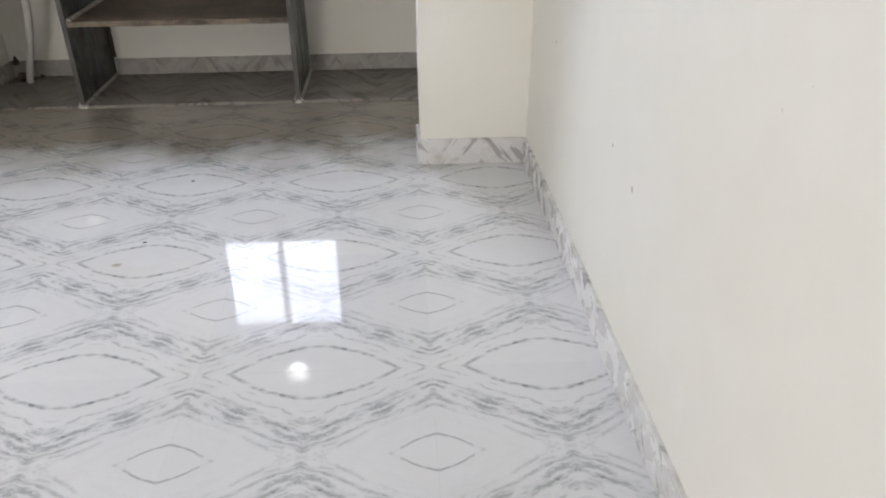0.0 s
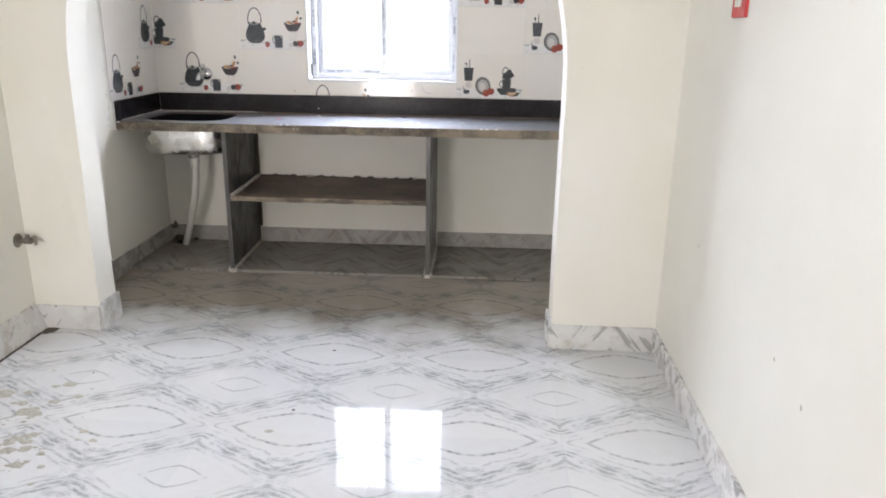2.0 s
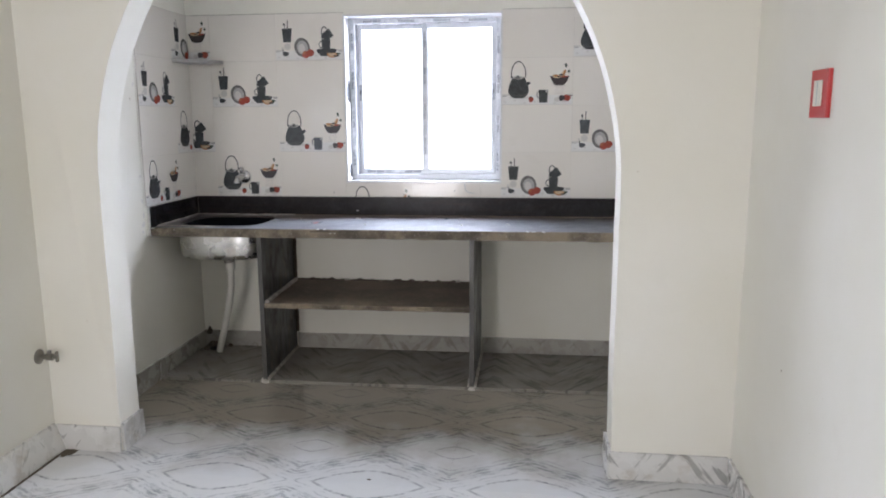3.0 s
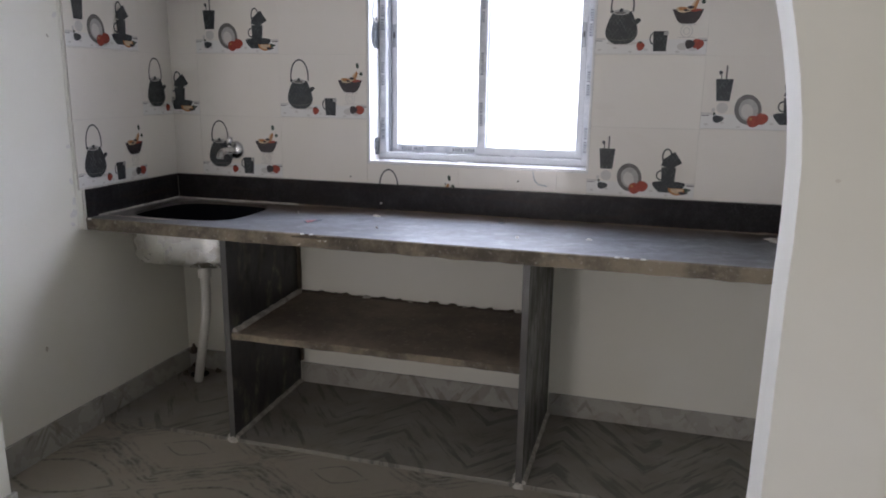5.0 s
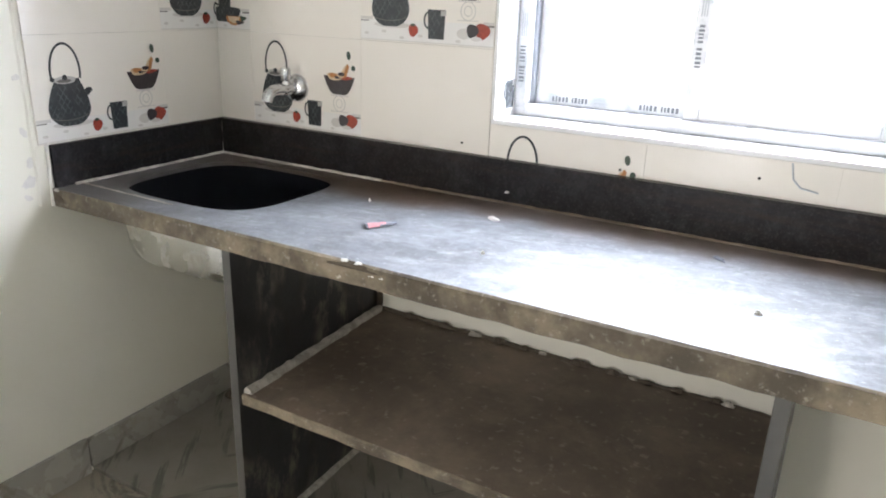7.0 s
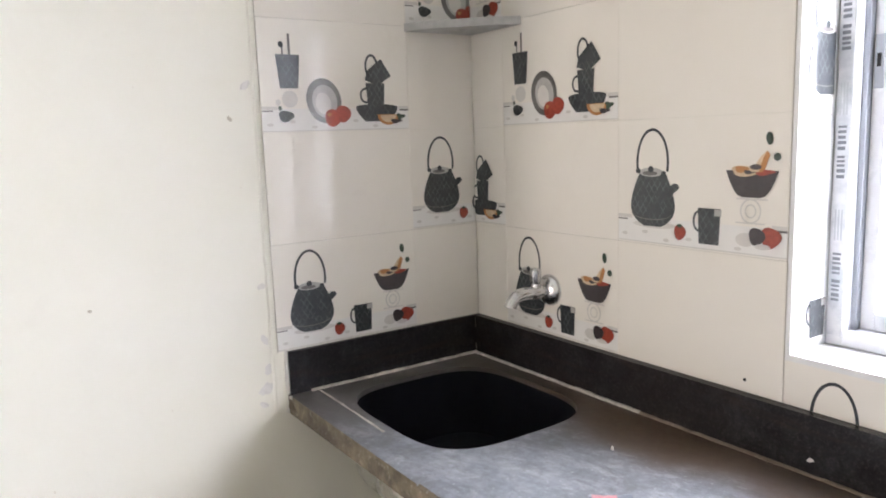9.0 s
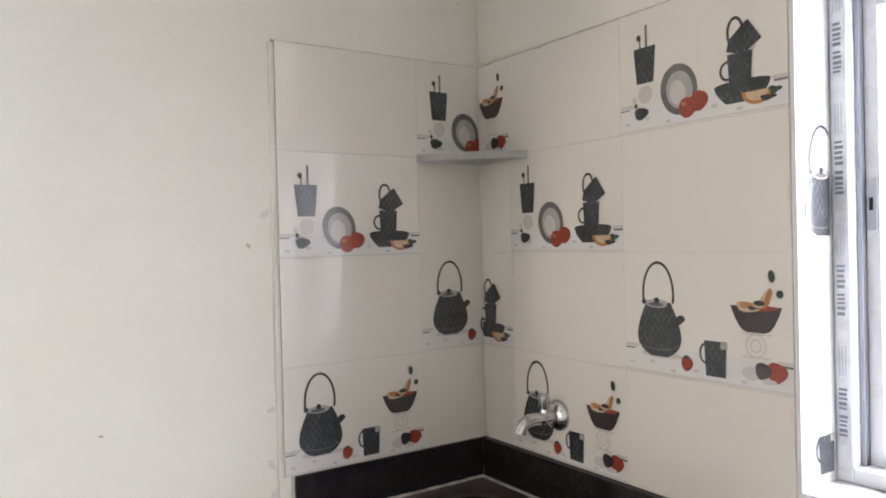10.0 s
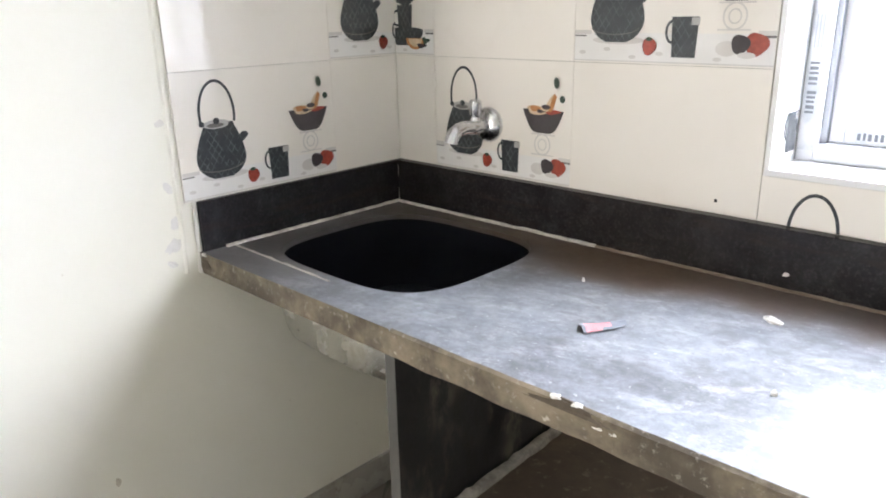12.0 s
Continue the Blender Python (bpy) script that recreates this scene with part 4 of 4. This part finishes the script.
counter = thing("kitchen_counter", -0.9, 6.5, CZ - CT, "dusty black granite kitchen counter slab with a sawn edge", "counter")
keep(part("worktop", counter_top(), [GRANITE, RAW_EDGE]), counter)
keep(part("upstand", box(XL + 0.022, XR - 0.002, YB - 0.03, YB - 0.002, CZ, TILE_Z, bevel=0.0015), UPSTAND, label="dark granite upstand along the tiles"), counter)
keep(part("upstand", box(XL + 0.002, XL + 0.02, CY + 0.006, YB - 0.002, CZ, TILE_Z, bevel=0.0015), UPSTAND, label="dark granite upstand beside the sink"), counter)


keep(part("mortar_joint", joint([(XL + 0.022, CY + 0.06, CZ), (XL + 0.022, YB - 0.033, CZ), (-1.72, YB - 0.033, CZ)], 0.006, 1), MORTAR, label="crumbling mortar line"), counter)
keep(part("mortar_joint", joint([(-1.72, YB - 0.033, CZ), (-0.9, YB - 0.033, CZ), (XR - 0.01, YB - 0.033, CZ)], 0.005, 2), SHELF, label="brown dirt along the upstand"), counter)
tagged(part("trim", plaster_ridge(), PAINT), "uneven plaster ridge beside the wall tiles", "plaster", kind="structure")


def support(x, name_label, skew, stone):
    leg = thing("counter_support", x + 0.013, 6.5, 0, name_label, "counter support", group="supports under the counter")
    bm = box(x, x + 0.026, LY, YB - 0.001, 0.019, CZ - CT, bevel=0.0015)
    for f in bm.faces:
        f.material_index = 1 if f.normal.y < -0.5 else 0
    for v in bm.verts:
        v.co.x += skew * (v.co.y - LY) / 0.62
    bm2 = part("slab", bm, [stone, GREY_LEG])
    keep(bm2, leg)
    for side, sx in ((-0.002, -1), (0.028, 1)):
        keep(part("mortar_joint", joint([(x + side, LY + 0.004, 0.021), (x + side + skew, YB - 0.014, 0.021)], 0.012, x + sx), MORTAR, label="rough mortar fillet at the foot"), leg)
    keep(part("mortar_dab", blob(x + 0.013, LY + 0.004, 0.002, 0.022, 0.016, 0.022, x * 7), MORTAR), leg)
    return leg


support(-1.758, "upright black granite slab smeared with cement, under the counter", -0.018, LEG)
support(-0.559, "upright grey granite slab carrying the counter", 0.003, GREY_LEG)


def stone_shelf():
    bm = bmesh.new()
    count = 70
    rows = []
    for i in range(count + 1):
        x = -1.732 + 1.173 * i / count
        j = 0.003 * noise.noise((x * 12, 3, 3)) + 0.002 * noise.noise((x * 50, 1, 3))
        drop = 0.004 * noise.noise((x * 10, 8, 3))
        rows.append([bm.verts.new(p) for p in ((x, YB - 0.002, 0.478), (x, LY + 0.012 + j, 0.474), (x, LY + 0.008 + j, 0.470), (x, LY + 0.01 + j, 0.446 + drop), (x, YB - 0.002, 0.45))])
    for a, b in zip(rows, rows[1:]):
        for k in range(5):
            bm.faces.new((a[k], b[k], b[(k + 1) % 5], a[(k + 1) % 5])).material_index = 1 if k in (1, 2) else 0
    bm.faces.new(rows[0])
    bm.faces.new(rows[-1])
    for v in bm.verts:
        v.co.x -= 0.018 * (v.co.y - LY) / 0.62 * min(1, max(0, (-0.556 - v.co.x) / 1.17))
    return bm


under_shelf = thing("counter_shelf", -1.18, 6.5, 0.45, "dusty brown stone shelf between the counter supports", "shelf")
keep(part("slab", stone_shelf(), [SHELF, RAW_EDGE]), under_shelf)
keep(part("mortar_joint", joint([(-1.738, YB - 0.006, 0.481), (-1.2, YB - 0.006, 0.476), (-0.56, YB - 0.006, 0.474)], 0.009, 5), RUBBLE, label="ragged dark mortar along the wall"), under_shelf)
rng_crumb = random.Random(15)
for i in range(16):
    r = rng_crumb.uniform(0.006, 0.014)
    keep(part("mortar_crumb", blob(-1.62 + 0.98 * (i + rng_crumb.random()) / 16, YB - 0.016, 0.482, r * 1.5, r * 0.8, r, 200 + i, detail=2), MORTAR if i % 4 == 3 else RUBBLE), under_shelf)
keep(part("mortar_joint", joint([(-1.722, LY + 0.02, 0.476), (-1.738, YB - 0.012, 0.48)], 0.015, 8), MORTAR, label="grey mortar fillet beside the support"), under_shelf)


keep(part("mortar_joint", joint([(XL + 0.02, 6.277, CZ), (-2.15, 6.275, CZ), (-2.0, 6.272, CZ)], 0.0028, 14), MORTAR, label="thin pale mortar line"), counter)
keep(part("edge_scar", blob(-1.375, CY + 0.004, CZ - 0.014, 0.085, 0.006, 0.012, 44), RUBBLE, label="dark broken scar on the sawn edge"), counter)
keep(part("edge_scar", blob(XL + 0.03, CY + 0.003, CZ - 0.034, 0.026, 0.006, 0.02, 47), RUBBLE, label="dark broken end of the sawn edge"), counter)
keep(part("plaster_daub", blob(XL + 0.026, CY + 0.002, CZ - 0.006, 0.012, 0.005, 0.006, 49), CHALK, label="white plaster daub"), counter)
tagged(part("tile_crack", joint([(-0.638, YB - 0.0085, 1.106), (-0.63, YB - 0.0085, 1.07), (-0.612, YB - 0.0085, 1.052), (-0.575, YB - 0.0085, 1.046)], 0.0022, 21), FAINT), "grey crack in a wall tile below the window", "crack", kind="structure")
for x, z in ((-1.468, 1.047), (-0.70, 1.062), (-1.02, 1.035)):
    hole = lathe([(0.0035, 0.0), (0.0035, 0.001)], Matrix.Translation((x, YB - 0.0082, z)) @ Matrix.Rotation(radians(90), 4, "X"), 10)
    tagged(part("drill_hole", hole, DARK), "small dark drill hole in a wall tile", "hole", kind="structure")
for x, skew, z0, z1 in ((-1.724, -0.018, 0.49, 0.85), (-1.724, -0.018, 0.13, 0.44)):
    tagged(part("mortar_edge", joint([(x + skew, YB - 0.004, z0), (x + skew, YB - 0.004, z1)], 0.011, z0 * 9), RUBBLE), "ragged dark mortar where the support meets the wall", "mortar", kind="structure")


keep(part("mortar_joint", joint([(XL + 0.021, YB - 0.025, CZ), (XL + 0.021, YB - 0.025, CZ + 0.104)], 0.0035, 33), MORTAR, label="pale mortar in the corner"), counter)
keep(part("mortar_joint", joint([(XL + 0.004, CY + 0.002, CZ - CT), (XL + 0.004, CY + 0.003, CZ + 0.02), (XL + 0.005, CY + 0.004, TILE_Z + 0.005)], 0.0065, 34), CHALK, label="white plaster at the end"), counter)


# ---- sink ----
def sink_bowl():
    bm = bmesh.new()
    steps = 128
    rings = []
    for z, grow in ((CZ - CT - 0.001, 0.032), (CZ - CT - 0.001, 0.016), (0.80, 0.013), (0.735, 0.008), (0.716, 0.003), (0.704, -0.008), (0.697, -0.026), (0.693, -0.07), (0.690, -0.13), (0.689, -0.19)):
        rings.append([bm.verts.new((p.x, p.y, z)) for p in hole_ring(steps, grow)])
    for a, b in zip(rings, rings[1:]):
        for i in range(steps):
            bm.faces.new((a[i], a[(i + 1) % steps], b[(i + 1) % steps], b[i]))
    bm.faces.new(rings[-1])
    return bm


sink = thing("sink", HX, HY, 0.6, "stainless steel sink bowl hung below the dusty counter", "sink")
bowl = keep(part("bowl", sink_bowl(), STEEL, smooth=True), sink)
# Added inner skin that carries the painted shade over the steel.
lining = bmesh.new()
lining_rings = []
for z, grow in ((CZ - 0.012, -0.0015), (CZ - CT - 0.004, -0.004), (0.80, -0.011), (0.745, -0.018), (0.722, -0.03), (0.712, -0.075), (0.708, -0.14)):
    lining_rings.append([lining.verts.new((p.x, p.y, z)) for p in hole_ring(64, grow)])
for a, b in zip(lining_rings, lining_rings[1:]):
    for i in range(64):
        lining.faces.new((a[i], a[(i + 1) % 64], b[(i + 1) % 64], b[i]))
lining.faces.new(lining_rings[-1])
keep(part("basin", lining, BASIN_SHADE, label="near-black inside of the basin, shade put into its colour", smooth=True), sink)
keep(part("drain_collar", lathe([(0.042, 0.690), (0.042, 0.674), (0.034, 0.668), (0.032, 0.645), (0.026, 0.64), (0.024, 0.62)], Matrix.Translation((HX - 0.015, HY, 0))), BRONZE, smooth=True), sink)
hose_path = bezier((HX - 0.012, HY, 0.645), (HX - 0.002, HY, 0.42), (-2.115, HY + 0.05, 0.3), (-2.212, 6.65, 0.035), 70)
keep(part("waste_hose", add_tube(bmesh.new(), hose_path, 0.0205, 14, 0.05), PIPE, label="white ribbed plastic waste hose", smooth=True), sink)
keep(part("hose_collar", lathe([(0.03, 0.0), (0.03, 0.05), (0.026, 0.06)], Matrix.Translation((HX - 0.012, HY, 0.6))), PIPE, smooth=True), sink)

drain = thing("floor_drain", -2.27, 6.75, 0.018, "dark open floor drain hole with rubble round it", "drain")
keep(part("hole", lathe([(0.045, 0.0), (0.045, 0.003)], Matrix.Translation((-2.27, 6.745, 0.018))), DARK), drain)
for i, (x, y, r) in enumerate(((-2.325, 6.79, 0.03), (-2.3, 6.805, 0.022), (-2.33, 6.72, 0.02), (-2.2, 6.80, 0.016))):
    keep(part("rubble", blob(x, y, 0.018, r, r * 0.7, r * 1.1, 20 + i), RUBBLE), drain)
keep(part("rubble", blob(-2.345, 6.81, 0.1, 0.016, 0.014, 0.04, 31), RUBBLE), drain)


# ---- taps and switch ----
def bib_tap(x, z):
    tap = thing("wall_tap", x, YB - 0.008, z, "chrome bib tap with a round wall flange over the sink", "tap")
    into = Matrix.Translation((x, YB - 0.008, z)) @ Matrix.Rotation(radians(90), 4, "X")
    keep(part("flange", lathe([(0.042, 0.0), (0.042, 0.006), (0.038, 0.014), (0.029, 0.021), (0.016, 0.025)], into), CHROME, smooth=True), tap)
    bm = lathe([(0.0125, 0.0), (0.0125, 0.03), (0.017, 0.034), (0.017, 0.07), (0.012, 0.078)], into)
    spout = bezier((x, YB - 0.072, z), (x, YB - 0.115, z + 0.006), (x, YB - 0.14, z), (x, YB - 0.147, z - 0.028), 16)
    add_tube(bm, spout, 0.0165, 16)
    keep(part("body", bm, CHROME, smooth=True), tap)
    up = Matrix.Translation((x, YB - 0.06, z + 0.014))
    keep(part("handle", lathe([(0.013, 0.0), (0.011, 0.01), (0.0145, 0.016), (0.015, 0.046), (0.010, 0.051)], up), CHROME, smooth=True), tap)
    return tap


bib_tap(-2.05, 1.145)


def angle_valve(y, z):
    valve = thing("angle_valve", XF, y, z, "dull metal angle valve on the cream wall", "valve")
    out = Matrix.Translation((XF, y, z)) @ Matrix.Rotation(radians(90), 4, "Y")
    keep(part("flange", lathe([(0.034, 0.0), (0.034, 0.003), (0.026, 0.01), (0.014, 0.014)], out), BRONZE, smooth=True), valve)
    bm = lathe([(0.011, 0.0), (0.011, 0.035), (0.016, 0.038), (0.016, 0.066), (0.008, 0.07), (0.008, 0.082)], out)
    add_tube(bm, [(XF + 0.052, y, z), (XF + 0.052, y, z + 0.03)], 0.0095)
    keep(part("body", bm, BRONZE, smooth=True), valve)
    keep(part("handle", box(XF + 0.082, XF + 0.092, y - 0.008, y + 0.008, z - 0.022, z + 0.026, bevel=0.003), BRONZE), valve)
    return valve


angle_valve(5.225, 0.463)


def switch_plate(y, z):
    x = XR + DRIFT * (y - AY0)
    sw = thing("light_switch", x, y, z, "red switch plate with an ivory switch on the wall", "switch")
    keep(part("plate", box(x - 0.013, x + 0.002, y - 0.063, y + 0.063, z - 0.069, z + 0.069, bevel=0.003), RED), sw)
    keep(part("rocker", box(x - 0.018, x - 0.013, y - 0.028, y + 0.028, z - 0.036, z + 0.038, bevel=0.002), IVORY, label="ivory rocker switch"), sw)
    keep(part("rocker_line", box(x - 0.0186, x - 0.018, y - 0.002, y + 0.001, z - 0.032, z + 0.034), FAINT), sw)
    return sw


switch_plate(4.572, 1.573)


# ---- litter on the counter, dirt on the floor ----
def torn_packet():
    bm = bmesh.new()
    across, along = 6, 14
    grid = []
    for i in range(along + 1):
        for j in range(across + 1):
            s, t = i / along, j / across
            lift = 0.004 + 0.004 * math.sin(math.pi * t) + 0.002 * noise.noise((s * 4, t * 3, 2))
            grid.append(bm.verts.new((s * 0.078 - 0.039, (t - 0.5) * (0.034 - 0.012 * s) * (1 - 0.25 * noise.noise((s * 5, t, 7))) + 0.016 * s * s, lift)))
    for i in range(along):
        for j in range(across):
            a = i * (across + 1) + j
            face = bm.faces.new((grid[a], grid[a + 1], grid[a + across + 2], grid[a + across + 1]))
            face.material_index = 1 if i > 8 or (j == 0 and i > 5) or i == 0 else 0
    bm.transform(Matrix.Translation((-1.468, 6.434, CZ)) @ Matrix.Rotation(radians(46), 4, "Z"))
    return bm


packet = tagged(part("torn_packet", torn_packet(), [PINK, INK]), "torn pink and black paper packet lying on the counter", "litter")
thick = packet.modifiers.new("thickness", "SOLIDIFY")
thick.thickness = 0.001
for i, (x, y, rx, ry) in enumerate(((-1.274, 6.646, 0.02, 0.01), (-0.735, 6.665, 0.018, 0.005), (-0.36, 6.45, 0.013, 0.006), (-0.62, 6.40, 0.008, 0.005), (-1.62, 6.6, 0.004, 0.003), (-1.18, 6.40, 0.005, 0.004))):
    tagged(part("mortar_chip", blob(x, y, CZ, rx, ry, 0.007, 40 + i, turn=-0.6), CHALK if i != 1 else INK), "small flat chip lying on the dusty counter" if i != 1 else "small dark scrap lying on the dusty counter", "debris", group="chips on the counter")
for i, x in enumerate((-1.4, -1.365, -1.33, -1.305, -0.245, -0.215, -0.16)):
    ob = part("mortar_chip", blob(x, CY + 0.004, CZ - 0.002 - (0.02 if i in (2, 3) else 0), 0.009, 0.005, 0.004, 60 + i, turn=0.2), CHALK)
    tagged(ob, "pale splash of mortar stuck on the counter edge", "debris", group="chips on the counter")
tagged(part("mortar_chip", blob(-1.313, YB - 0.032, 0.934, 0.005, 0.004, 0.006, 77), CHALK), "white fleck stuck on the granite upstand", "debris", group="chips on the counter")
tagged(part("mortar_heap", blob(0.40, 6.66, CZ, 0.12, 0.05, 0.016, 81), MORTAR), "low heap of dry mortar on the counter", "debris")


def splatter():
    bm = bmesh.new()
    rng = random.Random(9)
    for i in range(250):
        x, y = (-2.03 + rng.gauss(0, 0.13), 4.17 + rng.gauss(0, 0.2)) if i < 225 else (-1.03 + rng.gauss(0, 0.07), 3.2 + rng.gauss(0, 0.07))
        if x < XL + 0.08:
            continue
        r = (abs(rng.gauss(0.0, 0.014)) + 0.003) * (1 if i < 225 else 0.35)
        steps = 14
        ring = []
        for k in range(steps):
            a = 2 * math.pi * k / steps
            q = r * (1 + 0.7 * noise.noise((math.cos(a) * 1.5 + i, math.sin(a) * 1.5, i)))
            ring.append(bm.verts.new((x + q * math.cos(a), y + q * 0.8 * math.sin(a), 0.0008)))
        tip = bm.verts.new((x, y, 0.003 + 0.05 * r))
        for k in range(steps):
            bm.faces.new((ring[k], ring[(k + 1) % steps], tip))
    return bm


smear = plain("dried cement smear", (0.42, 0.405, 0.35), 0.85, 0.0, 0.55, 60, 0.6)
tagged(part("cement_splatter", splatter(), smear), "dried cement splashes on the marble floor by the wall", "dirt", kind="stuff")
for i, (x, y, r) in enumerate(((-1.942, 4.698, 0.03), (-1.011, 4.396, 0.016), (-0.958, 4.56, 0.007), (-0.905, 5.124, 0.009), (-1.9, 4.81, 0.006))):
    tagged(part("dirt_spot", blob(x, y, 0, r, r * 0.7, 0.0025, 90 + i), smear if i < 2 else RUBBLE), "small dark dirt spot on the marble floor", "dirt", group="dirt spots on the floor")
tagged(part("dirt_line", joint([(XF + 0.062, 4.6, 0.0), (XF + 0.062, 5.25, 0.0)], 0.0065, 11), RUBBLE), "brown dirt in the gap below the skirting", "dirt")


# ---- specks and smears on the walls ----
def wall_speck(x, y, z, r, normal, index, material, label):
    bm = blob(0, 0, 0, r, r * 0.6, 0.0015, 120 + index, turn=0.7 * index)
    turn = Matrix.Rotation(radians(90), 4, "Y") if normal > 0 else Matrix.Rotation(radians(-90), 4, "Y")
    bm.transform(Matrix.Translation((x, y, z)) @ turn)
    tagged(part("wall_speck", bm, material), label, "mark", kind="structure")


SPECK = plain("grey brown wall mark", (0.52, 0.475, 0.39), 0.9, 0.0, 0.25, 80)
for i, (y, z, r) in enumerate(((5.937, 0.425, 0.011), (6.10, 1.62, 0.008), (5.75, 1.2, 0.005))):
    wall_speck(XL, y, z, r, 1, i, SPECK, "small grey dent in the cream wall paint")
for i, (y, z, r) in enumerate(((3.71, 0.55, 0.008), (3.91, 0.59, 0.006), (4.73, 0.675, 0.007))):
    wall_speck(XR + DRIFT * (y - AY0), y, z, r, -1, 5 + i, SPECK, "small grey dent in the cream wall paint")
for i, (y, z, r) in enumerate(((6.143, 0.93, 0.022), (6.153, 0.98, 0.016), (6.148, 1.06, 0.014), (6.133, 0.89, 0.012), (6.148, 1.2, 0.012), (6.143, 1.7, 0.014))):
    wall_speck(XL, y, z, r, 1, 12 + i, CHALK, "white daub of plaster on the cream wall")
tagged(part("dirt_stain", blob(XF + 0.09, 5.24, 0.0, 0.035, 0.045, 0.004, 140), RUBBLE), "rust brown dirt in the floor corner", "dirt")


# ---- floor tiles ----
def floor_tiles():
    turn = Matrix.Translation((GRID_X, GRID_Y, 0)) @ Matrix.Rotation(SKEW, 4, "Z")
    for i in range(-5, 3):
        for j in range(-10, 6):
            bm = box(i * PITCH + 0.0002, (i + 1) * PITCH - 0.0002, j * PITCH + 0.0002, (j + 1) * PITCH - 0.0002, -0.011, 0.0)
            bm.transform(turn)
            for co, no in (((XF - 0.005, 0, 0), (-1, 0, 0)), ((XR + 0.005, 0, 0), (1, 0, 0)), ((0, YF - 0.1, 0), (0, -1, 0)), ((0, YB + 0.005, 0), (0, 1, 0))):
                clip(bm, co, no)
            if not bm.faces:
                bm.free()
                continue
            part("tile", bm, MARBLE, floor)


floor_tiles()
